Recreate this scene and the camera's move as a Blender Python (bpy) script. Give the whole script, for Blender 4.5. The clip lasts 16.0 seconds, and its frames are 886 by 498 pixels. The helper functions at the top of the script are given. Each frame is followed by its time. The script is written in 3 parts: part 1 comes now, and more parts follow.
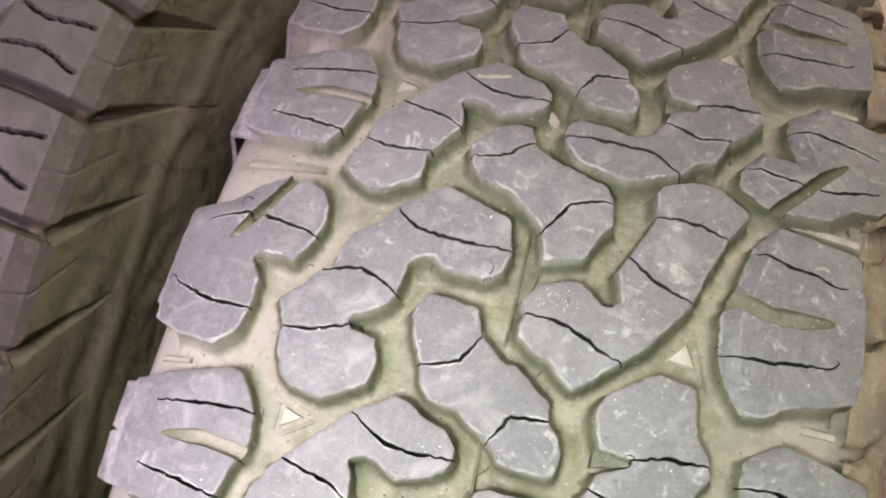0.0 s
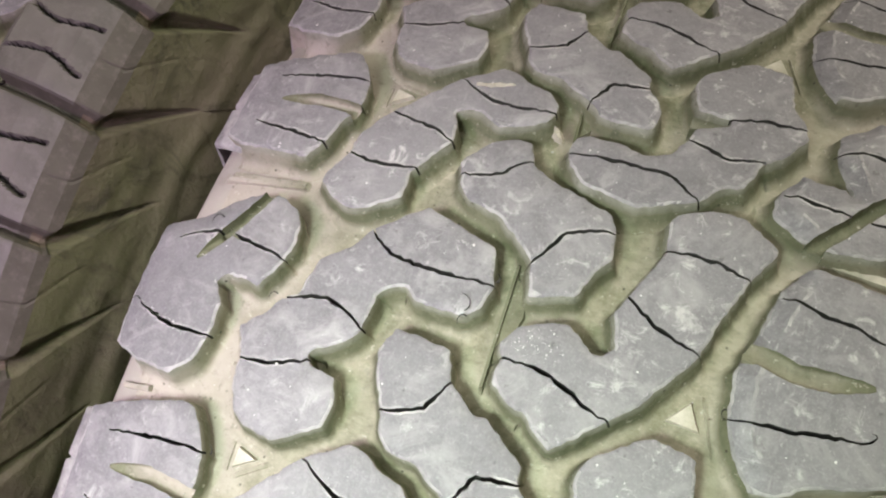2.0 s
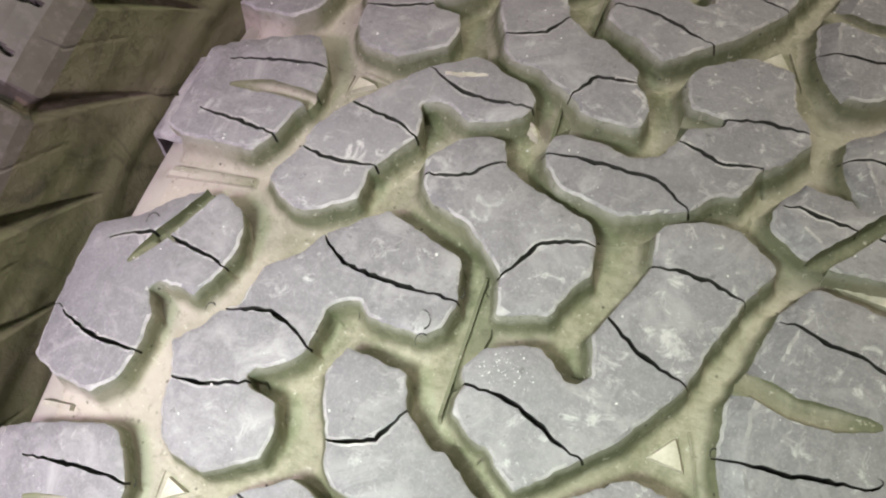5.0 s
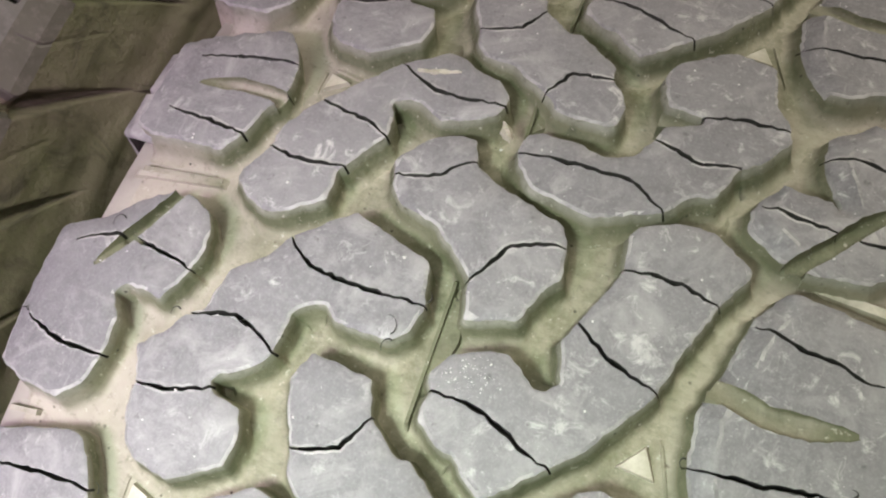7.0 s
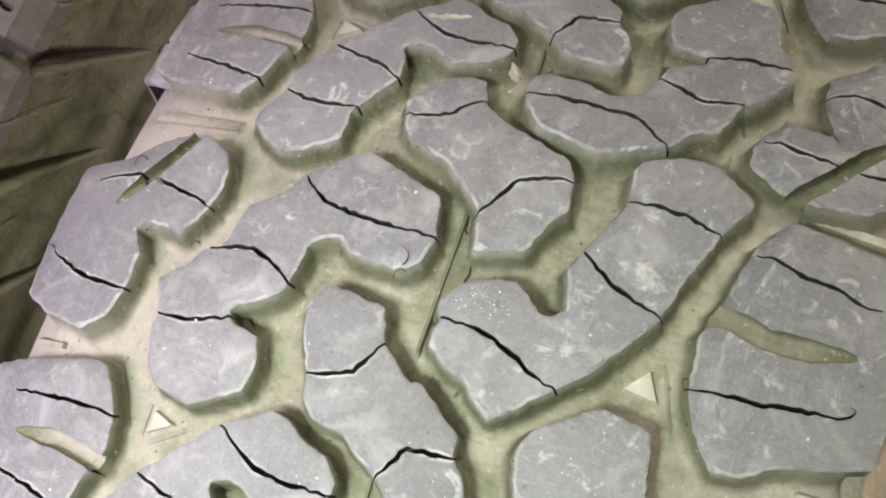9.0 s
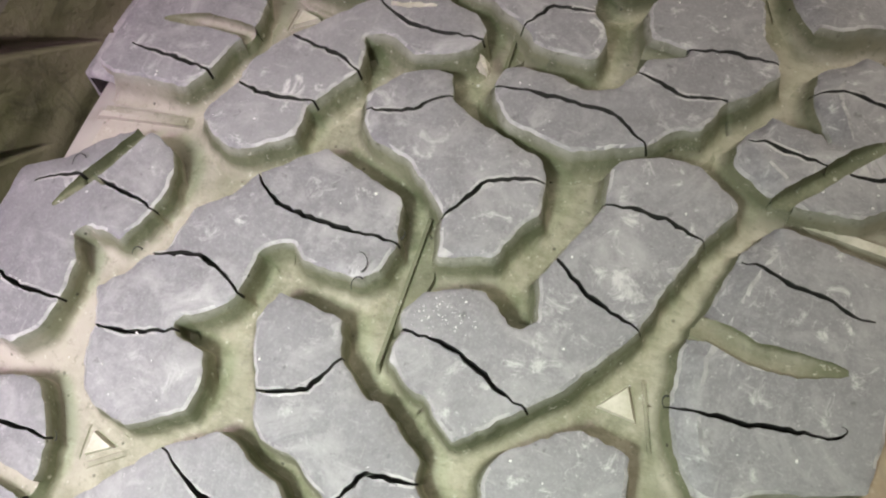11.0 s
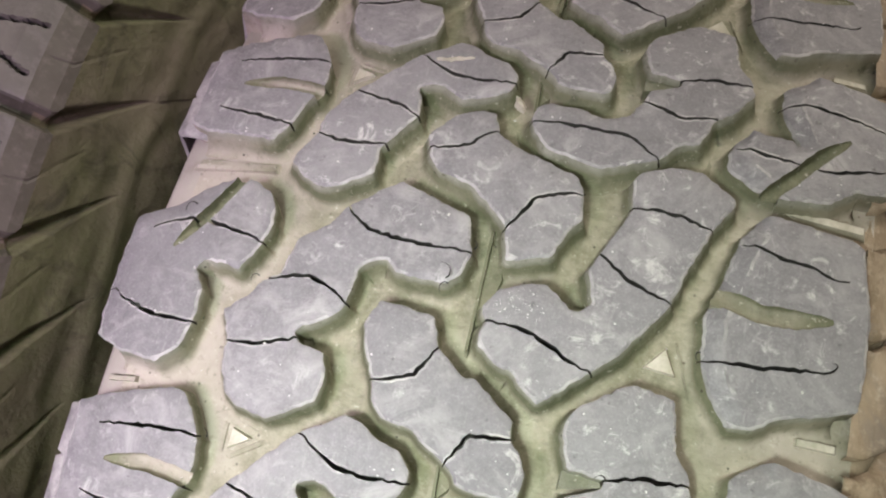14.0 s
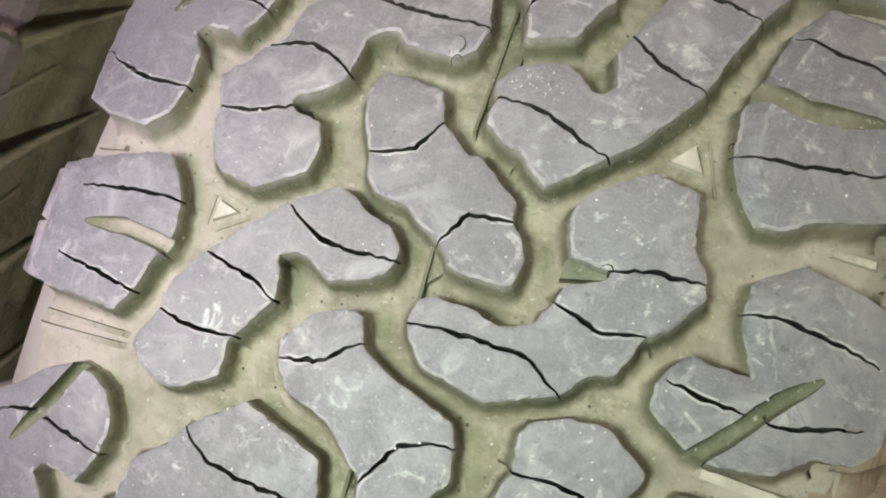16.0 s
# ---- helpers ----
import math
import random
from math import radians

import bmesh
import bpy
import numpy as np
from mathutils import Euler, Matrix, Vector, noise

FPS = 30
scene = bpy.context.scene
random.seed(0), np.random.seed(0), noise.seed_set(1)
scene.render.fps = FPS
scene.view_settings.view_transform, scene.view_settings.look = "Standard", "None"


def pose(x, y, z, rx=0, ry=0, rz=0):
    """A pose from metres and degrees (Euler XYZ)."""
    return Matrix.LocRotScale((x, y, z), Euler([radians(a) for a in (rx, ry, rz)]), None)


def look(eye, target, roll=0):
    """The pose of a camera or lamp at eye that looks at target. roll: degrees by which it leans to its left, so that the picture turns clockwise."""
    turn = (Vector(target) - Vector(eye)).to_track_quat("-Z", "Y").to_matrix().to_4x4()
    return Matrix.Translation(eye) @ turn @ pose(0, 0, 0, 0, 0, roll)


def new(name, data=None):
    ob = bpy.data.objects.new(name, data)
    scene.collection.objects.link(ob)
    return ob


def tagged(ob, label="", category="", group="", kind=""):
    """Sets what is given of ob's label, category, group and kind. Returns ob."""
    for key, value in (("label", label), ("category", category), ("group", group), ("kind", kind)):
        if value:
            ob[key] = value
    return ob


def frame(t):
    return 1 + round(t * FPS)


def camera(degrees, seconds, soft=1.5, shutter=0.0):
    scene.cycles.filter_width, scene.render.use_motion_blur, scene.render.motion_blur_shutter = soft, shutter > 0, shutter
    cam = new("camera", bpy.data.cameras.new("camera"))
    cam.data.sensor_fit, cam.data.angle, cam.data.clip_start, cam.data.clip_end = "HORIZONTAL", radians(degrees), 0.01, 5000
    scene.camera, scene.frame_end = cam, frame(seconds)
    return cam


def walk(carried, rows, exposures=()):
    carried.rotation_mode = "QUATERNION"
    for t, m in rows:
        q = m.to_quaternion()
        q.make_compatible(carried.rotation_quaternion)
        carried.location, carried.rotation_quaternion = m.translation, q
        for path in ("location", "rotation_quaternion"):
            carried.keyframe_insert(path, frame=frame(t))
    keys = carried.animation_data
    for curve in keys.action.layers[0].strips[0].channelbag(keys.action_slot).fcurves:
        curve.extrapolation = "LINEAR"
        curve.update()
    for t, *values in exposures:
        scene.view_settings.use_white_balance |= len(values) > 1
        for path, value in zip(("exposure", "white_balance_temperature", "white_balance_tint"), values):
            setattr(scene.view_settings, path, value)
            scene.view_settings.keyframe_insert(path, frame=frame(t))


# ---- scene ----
cam = camera(54.64, 16.0, soft=2.1)
PATH = [
    (0, 0.0106, -0.2956, 1.0103, 40.29, -3.17, 15.64),
    (0.5, 0.0322, -0.2809, 1.0045, 40.93, -2.21, 16.90),
    (1, 0.0366, -0.2605, 0.9963, 41.14, 0.33, 21.19),
    (1.5, 0.0324, -0.2586, 0.9905, 40.37, 1.43, 22.08),
    (2, 0.0409, -0.2574, 0.9953, 39.82, 1.65, 21.97),
    (2.5, 0.0395, -0.2550, 0.9869, 39.13, 1.33, 21.68),
    (3, 0.0428, -0.2534, 0.9849, 39.00, 1.13, 21.92),
    (3.5, 0.0447, -0.2529, 0.9851, 38.88, 0.75, 21.87),
    (4, 0.0397, -0.2453, 0.9821, 38.94, 0.44, 21.96),
    (4.5, 0.0352, -0.2430, 0.9820, 39.05, 0.23, 22.04),
    (5, 0.0378, -0.2357, 0.9789, 38.88, 0.07, 22.04),
    (7.5, 0.0465, -0.2263, 0.9763, 38.09, 1.02, 22.58),
    (8, 0.0487, -0.2407, 0.9687, 38.18, 1.21, 22.64),
    (8.5, 0.0532, -0.2462, 0.9724, 37.67, 1.46, 22.78),
    (9, 0.0519, -0.2402, 0.9740, 37.52, 1.53, 22.92),
    (9.5, 0.0531, -0.2382, 0.9683, 37.66, 1.36, 23.00),
    (12, 0.0482, -0.2238, 0.9629, 36.95, 0.09, 21.06),
    (12.5, 0.0480, -0.2342, 0.9687, 37.18, 0.33, 20.75),
    (13, 0.0486, -0.2418, 0.9799, 37.84, 0.62, 20.22),
    (13.5, 0.0458, -0.2558, 0.9862, 38.16, 1.11, 19.53),
    (14, 0.0318, -0.2683, 0.9994, 38.49, 0.65, 16.15),
    (14.5, 0.0284, -0.3023, 0.9965, 39.18, -1.22, 13.23),
    (15, 0.0295, -0.2932, 0.9894, 37.84, -1.63, 15.54),
    (15.5, 0.0455, -0.2743, 0.9705, 37.36, 0.02, 20.48),
    (16, 0.0515, -0.2887, 0.9547, 35.87, 0.59, 22.10),
]
walk(cam, [(t, pose(x, y, z, rx, ry, rz)) for t, x, y, z, rx, ry, rz in PATH], exposures=[(0, 0.06, 6500, 10), (1, 0.17, 6500, 7), (3, 0.16, 6500, 3), (5, 0.18, 6500, 3), (8.5, 0.06, 6500, 5), (12.5, 0.0, 6500, 7), (14.5, 0.0, 6500, 9), (16, -0.2, 6500, 6)])

# ---- world and lights ----
world = bpy.data.worlds.new("world")
scene.world = world
world.use_nodes = True
world.node_tree.nodes["Background"].inputs["Color"].default_value = (0.98, 0.97, 0.80, 1)
world.node_tree.nodes["Background"].inputs["Strength"].default_value = 0.27


def area_lamp(name, eye, target, size, power, colour):
    data = bpy.data.lights.new(name, "AREA")
    data.shape, data.size, data.energy, data.color = "DISK", size, power, colour
    ob = new(name, data)
    ob.matrix_world = look(eye, target)
    return tagged(ob, kind="structure")


def spot_lamp(name, eye, target, cone, power, colour):
    data = bpy.data.lights.new(name, "SPOT")
    data.spot_size, data.spot_blend, data.shadow_soft_size, data.energy, data.color = radians(cone), 1.0, 0.045, power, colour
    ob = new(name, data)
    ob.matrix_world = look(eye, target)
    return tagged(ob, kind="structure")


# Unseen lilac spot, added to tint and brighten the left shoulder.
spot_lamp("left_lilac_fill", (-0.20, -0.43, 1.05), (-0.125, -0.155, 0.780), 60, 5.3, (0.93, 0.61, 1.0))
spot_lamp("phone_torch", (-0.05, -0.43, 1.07), (-0.006, -0.202, 0.780), 49, 9.0, (0.89, 1.0, 0.90))
# Added fill lamps without fixtures: one lifts the background, one the tread's shadows.
area_lamp("overhead_fill", (1.1, 1.3, 2.6), (0.6, 0.8, 0.2), 0.8, 33.0, (1.0, 0.89, 0.81))
area_lamp("overhead_fill", (-0.1, -0.7, 2.6), (0.0, -0.2, 0.5), 1.4, 13.0, (0.96, 0.95, 0.87))

# ---- materials ----


class Nodes:
    """A small builder for a material's node tree, in object coordinates (metres)."""

    def __init__(self, name, rough=0.6):
        self.m = bpy.data.materials.new(name)
        self.m.use_nodes = True
        self.t = self.m.node_tree
        self.bsdf = self.t.nodes["Principled BSDF"]
        self.bsdf.inputs["Roughness"].default_value = rough
        self.coord = self.t.nodes.new("ShaderNodeTexCoord").outputs["Object"]

    def noise(self, scale, detail=4.0, rough=0.55, stretch=None, distort=0.0):
        n = self.t.nodes.new("ShaderNodeTexNoise")
        n.inputs["Scale"].default_value, n.inputs["Detail"].default_value, n.inputs["Roughness"].default_value = scale, detail, rough
        n.inputs["Distortion"].default_value = distort
        src = self.coord
        if stretch:
            mp = self.t.nodes.new("ShaderNodeMapping")
            mp.inputs["Scale"].default_value, mp.inputs["Rotation"].default_value = stretch[0], stretch[1]
            self.t.links.new(src, mp.inputs["Vector"])
            src = mp.outputs["Vector"]
        self.t.links.new(src, n.inputs["Vector"])
        return n.outputs["Fac"]

    def dots(self, scale, size):
        v = self.t.nodes.new("ShaderNodeTexVoronoi")
        v.inputs["Scale"].default_value = scale
        self.t.links.new(self.coord, v.inputs["Vector"])
        return self.ramp(v.outputs["Distance"], size, size * 0.6)

    def settled(self, a, b):
        """How deep a place lies under the tread's surface, from 0 at a to 1 at b millimetres, broken up by noise."""
        sep = self.t.nodes.new("ShaderNodeSeparateXYZ")
        self.t.links.new(self.coord, sep.inputs[0])

        def m(op, p, q=0.0, r=0.0):
            n = self.t.nodes.new("ShaderNodeMath")
            n.operation = op
            for i, v in enumerate((p, q, r)):
                if isinstance(v, (int, float)):
                    n.inputs[i].default_value = v
                else:
                    self.t.links.new(v, n.inputs[i])
            return n.outputs[0]

        y, z, x = sep.outputs["Y"], sep.outputs["Z"], sep.outputs["X"]
        radius = m("SQRT", m("ADD", m("MULTIPLY", y, y), m("MULTIPLY", z, z)))
        deep = m("SUBTRACT", 0.415, m("ADD", radius, m("MULTIPLY", m("MULTIPLY", x, x), 0.6466)))
        wobble = m("MULTIPLY_ADD", self.noise(55, 4, 0.6), 0.0045, -0.00225)
        return self.ramp(m("ADD", deep, wobble), a / 1000, b / 1000)

    def shoulders(self, a, b, near=False):
        """The dust that lies thicker towards both shoulders of a tyre (near: the one at negative x alone), broken up by noise."""
        sep = self.t.nodes.new("ShaderNodeSeparateXYZ")
        self.t.links.new(self.coord, sep.inputs[0])
        n = self.t.nodes.new("ShaderNodeMath")
        n.operation = "MULTIPLY" if near else "ABSOLUTE"
        n.inputs[1].default_value = -1.0
        self.t.links.new(sep.outputs["X"], n.inputs[0])
        return self.times(self.ramp(n.outputs[0], a, b), self.ramp(self.noise(45, 5, 0.6), 0.25, 0.6))

    def ramp(self, fac, a, b):
        r = self.t.nodes.new("ShaderNodeMapRange")
        r.inputs["From Min"].default_value, r.inputs["From Max"].default_value = a, b
        self.t.links.new(fac, r.inputs["Value"])
        return r.outputs["Result"]

    def ramp_to(self, fac, low, high):
        r = self.t.nodes.new("ShaderNodeMapRange")
        r.inputs["From Min"].default_value, r.inputs["From Max"].default_value = 0.3, 0.7
        r.inputs["To Min"].default_value, r.inputs["To Max"].default_value = low, high
        self.t.links.new(fac, r.inputs["Value"])
        return r.outputs["Result"]

    def times(self, a, b):
        n = self.t.nodes.new("ShaderNodeMath")
        n.operation = "MULTIPLY"
        for i, v in enumerate((a, b)):
            if isinstance(v, (int, float)):
                n.inputs[i].default_value = v
            else:
                self.t.links.new(v, n.inputs[i])
        return n.outputs[0]

    def mix(self, fac, a, b):
        n = self.t.nodes.new("ShaderNodeMix")
        n.data_type = "RGBA"
        if isinstance(fac, (int, float)):
            n.inputs["Factor"].default_value = fac
        else:
            self.t.links.new(fac, n.inputs["Factor"])
        for socket, v in ((n.inputs[6], a), (n.inputs[7], b)):
            if isinstance(v, tuple):
                socket.default_value = (*v, 1)
            else:
                self.t.links.new(v, socket)
        return n.outputs[2]

    def piece_tone(self, colour, low, high):
        info = self.t.nodes.new("ShaderNodeObjectInfo").outputs["Random"]
        r = self.t.nodes.new("ShaderNodeMapRange")
        r.inputs["To Min"].default_value, r.inputs["To Max"].default_value = low, high
        self.t.links.new(info, r.inputs["Value"])
        n = self.t.nodes.new("ShaderNodeHueSaturation")
        self.t.links.new(r.outputs["Result"], n.inputs["Value"])
        self.t.links.new(colour, n.inputs["Color"])
        return n.outputs["Color"]

    def done(self, colour, height=None, strength=0.3, distance=0.0005, rough=None):
        self.t.links.new(colour, self.bsdf.inputs["Base Color"])
        if height is not None:
            b = self.t.nodes.new("ShaderNodeBump")
            b.inputs["Strength"].default_value, b.inputs["Distance"].default_value = strength, distance
            self.t.links.new(height, b.inputs["Height"])
            self.t.links.new(b.outputs["Normal"], self.bsdf.inputs["Normal"])
        if rough is not None:
            self.t.links.new(rough, self.bsdf.inputs["Roughness"])
        return self.m


def rubber_top():
    n = Nodes("dusty_rubber", 0.52)
    c = n.mix(n.ramp(n.noise(18, 3), 0.3, 0.7), (0.150, 0.145, 0.152), (0.222, 0.216, 0.220))
    c = n.mix(n.times(n.ramp(n.noise(420, 4, 0.75), 0.35, 0.7), 0.45), c, (0.285, 0.28, 0.28))
    c = n.mix(n.times(n.ramp(n.noise(62, 7, 0.68, None, 0.9), 0.50, 0.74), 0.7), c, (0.42, 0.41, 0.40))
    c = n.mix(n.times(n.ramp(n.noise(110, 4, 0.6, ((1, 7, 0.8), (0.4, 0.3, 0.5))), 0.64, 0.72), 0.28), c, (0.46, 0.45, 0.43))
    c = n.mix(n.times(n.ramp(n.noise(95, 4, 0.6, ((6, 1, 1.4), (0.2, 0.9, 0.1))), 0.66, 0.73), 0.22), c, (0.44, 0.43, 0.41))
    scuffs = n.times(n.ramp(n.noise(150, 6, 0.72, None, 0.6), 0.565, 0.665), n.ramp(n.noise(16, 4), 0.40, 0.58))
    c = n.mix(n.times(scuffs, 0.85), c, (0.55, 0.54, 0.52))
    flecks = n.times(n.ramp(n.noise(760, 5, 0.75), 0.60, 0.70), n.ramp(n.noise(24, 4), 0.48, 0.64))
    c = n.mix(n.times(flecks, 0.65), c, (0.58, 0.56, 0.53))
    c = n.mix(n.times(n.ramp(n.noise(800, 4, 0.7), 0.72, 0.78), 0.6), c, (0.66, 0.64, 0.61))
    c = n.mix(n.times(n.ramp(n.noise(330, 3, 0.6), 0.66, 0.74), 0.6), c, (0.09, 0.088, 0.086))
    c = n.mix(n.times(n.ramp(n.noise(36, 6, 0.7, None, 1.0), 0.52, 0.68), 0.45), c, (0.115, 0.110, 0.112))
    c = n.mix(n.times(n.ramp(n.noise(1300, 3, 0.7), 0.5, 0.7), 0.4), c, (0.33, 0.325, 0.32))
    c = n.piece_tone(c, 0.94, 1.06)
    return n.done(c, n.noise(520, 7, 0.75), 0.45, 0.0005, n.ramp_to(n.noise(70, 5), 0.52, 0.74))


def rubber_edge():
    n = Nodes("scuffed_rubber_edge", 0.6)
    c = n.mix(n.ramp(n.noise(90, 6, 0.75), 0.36, 0.62), (0.19, 0.186, 0.186), (0.44, 0.43, 0.41))
    return n.done(c, n.noise(1200, 3), 0.3, 0.0004)


def groove_rubber(name, a, b, dusty=True):
    """Olive rubber of the grooves: bare on the walls, dust settled towards the groove's bottom and the shoulders."""
    n = Nodes(name, 0.75)
    bare = n.mix(n.ramp(n.noise(40, 6, 0.65), 0.35, 0.65), (0.092, 0.100, 0.052), (0.165, 0.168, 0.102))
    bare = n.mix(n.times(n.ramp(n.noise(150, 6, 0.75), 0.50, 0.72), 0.6), bare, (0.27, 0.275, 0.185))
    bare = n.mix(n.times(n.ramp(n.noise(130, 4, 0.7), 0.58, 0.70), 0.5), bare, (0.05, 0.058, 0.032))
    dust = n.mix(n.ramp(n.noise(30, 6, 0.68), 0.36, 0.64), (0.182, 0.176, 0.108), (0.390, 0.365, 0.275))
    dust = n.mix(n.times(n.ramp(n.noise(95, 6, 0.72), 0.46, 0.66), 0.8), dust, (0.125, 0.130, 0.068))
    dust = n.mix(n.times(n.ramp(n.noise(210, 6, 0.75), 0.52, 0.72), 0.55), dust, (0.50, 0.47, 0.37))
    dust = n.mix(n.times(n.ramp(n.noise(70, 6, 0.7, ((1, 3, 3), (0.3, 0.0, 0.6))), 0.5, 0.64), 0.4), dust, (0.118, 0.122, 0.064))
    dust = n.mix(n.shoulders(0.054, 0.086), dust, (0.44, 0.395, 0.325))
    dust = n.mix(n.times(n.shoulders(0.042, 0.068, True), 0.85), dust, (0.40, 0.363, 0.305))
    if dusty:
        bare = n.mix(n.times(n.shoulders(0.070, 0.092), 0.8), bare, (0.30, 0.275, 0.205))
        bare = n.mix(n.shoulders(0.077, 0.090, True), bare, (0.42, 0.385, 0.33))
    c = n.mix(n.settled(a, b), bare, dust)
    if dusty:
        c = n.mix(n.settled(1.0, 3.5), n.mix(n.ramp(n.noise(120, 5, 0.7), 0.35, 0.65), (0.215, 0.218, 0.165), (0.345, 0.347, 0.285)), c)
    c = n.mix(n.times(n.dots(230, 0.12), n.ramp(n.noise(60, 2), 0.45, 0.6)), c, (0.05, 0.048, 0.03))
    c = n.mix(n.times(n.ramp(n.noise(520, 3, 0.7), 0.63, 0.72), 0.6), c, (0.55, 0.53, 0.44))
    c = n.mix(n.times(n.ramp(n.noise(420, 5, 0.75), 0.55, 0.68), 0.45), c, (0.085, 0.088, 0.05))
    return n.done(c, n.noise(150, 7, 0.62), 0.7, 0.0016)


def side_dust():
    n = Nodes("dusty_sidewall_rubber", 0.75)
    c = n.mix(n.ramp(n.noise(30, 6, 0.65), 0.35, 0.65), (0.27, 0.205, 0.135), (0.43, 0.345, 0.245))
    c = n.mix(n.times(n.ramp(n.noise(55, 6, 0.72, ((3, 1, 1), (0.0, 0.0, 0.2)), 0.8), 0.50, 0.66), 0.75), c, (0.155, 0.115, 0.068))
    c = n.mix(n.times(n.ramp(n.noise(22, 5, 0.7, None, 1.2), 0.54, 0.66), 0.6), c, (0.185, 0.165, 0.145))
    c = n.mix(n.times(n.ramp(n.noise(240, 5, 0.72), 0.54, 0.70), 0.5), c, (0.55, 0.47, 0.36))
    return n.done(c, n.noise(110, 7, 0.7), 0.6, 0.0016)


def plain_dust():
    n = Nodes("pale_shoulder_dust", 0.75)
    c = n.mix(n.ramp(n.noise(25, 4), 0.35, 0.65), (0.28, 0.258, 0.218), (0.40, 0.372, 0.322))
    c = n.mix(n.times(n.ramp(n.noise(120, 5), 0.52, 0.72), 0.5), c, (0.26, 0.24, 0.19))
    return n.done(c, n.noise(400, 5), 0.4, 0.0007)


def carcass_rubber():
    n = Nodes("dirty_shaded_carcass", 0.75)
    # Base kept dark so the neighbour's flank reads as shaded; blotches are dirt.
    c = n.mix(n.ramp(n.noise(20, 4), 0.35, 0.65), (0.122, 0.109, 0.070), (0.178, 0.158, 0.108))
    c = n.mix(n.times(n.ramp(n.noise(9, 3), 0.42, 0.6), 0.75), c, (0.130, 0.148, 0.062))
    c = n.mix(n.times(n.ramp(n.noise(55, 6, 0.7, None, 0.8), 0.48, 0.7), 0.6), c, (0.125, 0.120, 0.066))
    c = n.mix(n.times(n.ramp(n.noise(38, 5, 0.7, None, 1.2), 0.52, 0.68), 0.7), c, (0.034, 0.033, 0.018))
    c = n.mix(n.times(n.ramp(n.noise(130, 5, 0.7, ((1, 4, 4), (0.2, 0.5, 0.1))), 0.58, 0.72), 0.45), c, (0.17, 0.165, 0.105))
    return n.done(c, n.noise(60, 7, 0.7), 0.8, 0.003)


def facet_rubber():
    n = Nodes("brown_scuffed_shoulder", 0.55)
    c = n.mix(n.ramp(n.noise(30, 5, 0.65), 0.35, 0.65), (0.082, 0.079, 0.058), (0.126, 0.122, 0.094))
    c = n.mix(n.times(n.ramp(n.noise(180, 5, 0.7), 0.52, 0.7), 0.5), c, (0.21, 0.19, 0.165))
    return n.done(c, n.noise(400, 5, 0.7), 0.4, 0.0006)


def shaded_lug_rubber():
    n = Nodes("shaded_grey_rubber", 0.5)
    # A darker, browner copy of the tread rubber, standing in for weaker light.
    c = n.mix(n.ramp(n.noise(24, 5, 0.65), 0.35, 0.65), (0.112, 0.111, 0.092), (0.172, 0.171, 0.143))
    c = n.mix(n.times(n.ramp(n.noise(140, 6, 0.72), 0.50, 0.70), 0.6), c, (0.225, 0.222, 0.190))
    c = n.mix(n.times(n.ramp(n.noise(60, 5, 0.7), 0.56, 0.70), 0.5), c, (0.075, 0.068, 0.060))
    return n.done(c, n.noise(300, 6, 0.7), 0.45, 0.0007)


def clay_dust():
    n = Nodes("yellowish_clay_dust", 0.85)
    c = n.mix(n.ramp(n.noise(90, 6, 0.7), 0.35, 0.65), (0.155, 0.135, 0.085), (0.30, 0.265, 0.185))
    return n.done(c, n.noise(400, 5), 0.5, 0.0008)


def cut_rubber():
    # Near-black colour puts the shade of the narrow cuts into the rubber.
    n = Nodes("shaded_sipe_rubber", 0.8)
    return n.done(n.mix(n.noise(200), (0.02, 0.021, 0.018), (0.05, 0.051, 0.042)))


def marker_cream():
    n = Nodes("cream_moulded_rubber", 0.65)
    c = n.mix(n.ramp(n.noise(160, 5, 0.7), 0.4, 0.7), (0.55, 0.52, 0.43), (0.36, 0.34, 0.25))
    return n.done(c, n.noise(700, 3), 0.3, 0.0005)


TOP, EDGE, WALL, CUT = rubber_top(), rubber_edge(), groove_rubber("dusty_olive_groove", 5.4, 8.2), cut_rubber()
FLOOR, SLOT, OLIVE_SLOT = WALL, groove_rubber("dust_filled_slot", 0.7, 2.8, False), groove_rubber("olive_slot", 5.4, 8.2, False)
PALE_SIDE, SHADED_LUG, CLAY = plain_dust(), shaded_lug_rubber(), clay_dust()
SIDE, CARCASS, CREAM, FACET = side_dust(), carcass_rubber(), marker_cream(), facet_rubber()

# ---- the room ----


def mesh_object(name, verts, faces, materials, parent=None, label="", indices=None, smooth=False):
    me = bpy.data.meshes.new(name)
    me.from_pydata(verts, [], faces)
    for m in materials:
        me.materials.append(m)
    if indices is not None:
        me.polygons.foreach_set("material_index", indices)
    if smooth:
        me.polygons.foreach_set("use_smooth", [True] * len(me.polygons))
    me.update()
    ob = new(name, me)
    if parent:
        ob.parent = parent
    return tagged(ob, label)


def slab(name, lo, hi, material, label, category):
    bm = bmesh.new()
    bmesh.ops.create_cube(bm, size=1)
    for v in bm.verts:
        v.co = [a + (b - a) * (c + 0.5) for a, b, c in zip(lo, hi, v.co)]
    me = bpy.data.meshes.new(name)
    bm.to_mesh(me)
    bm.free()
    me.materials.append(material)
    return tagged(new(name, me), label, category, kind="structure")


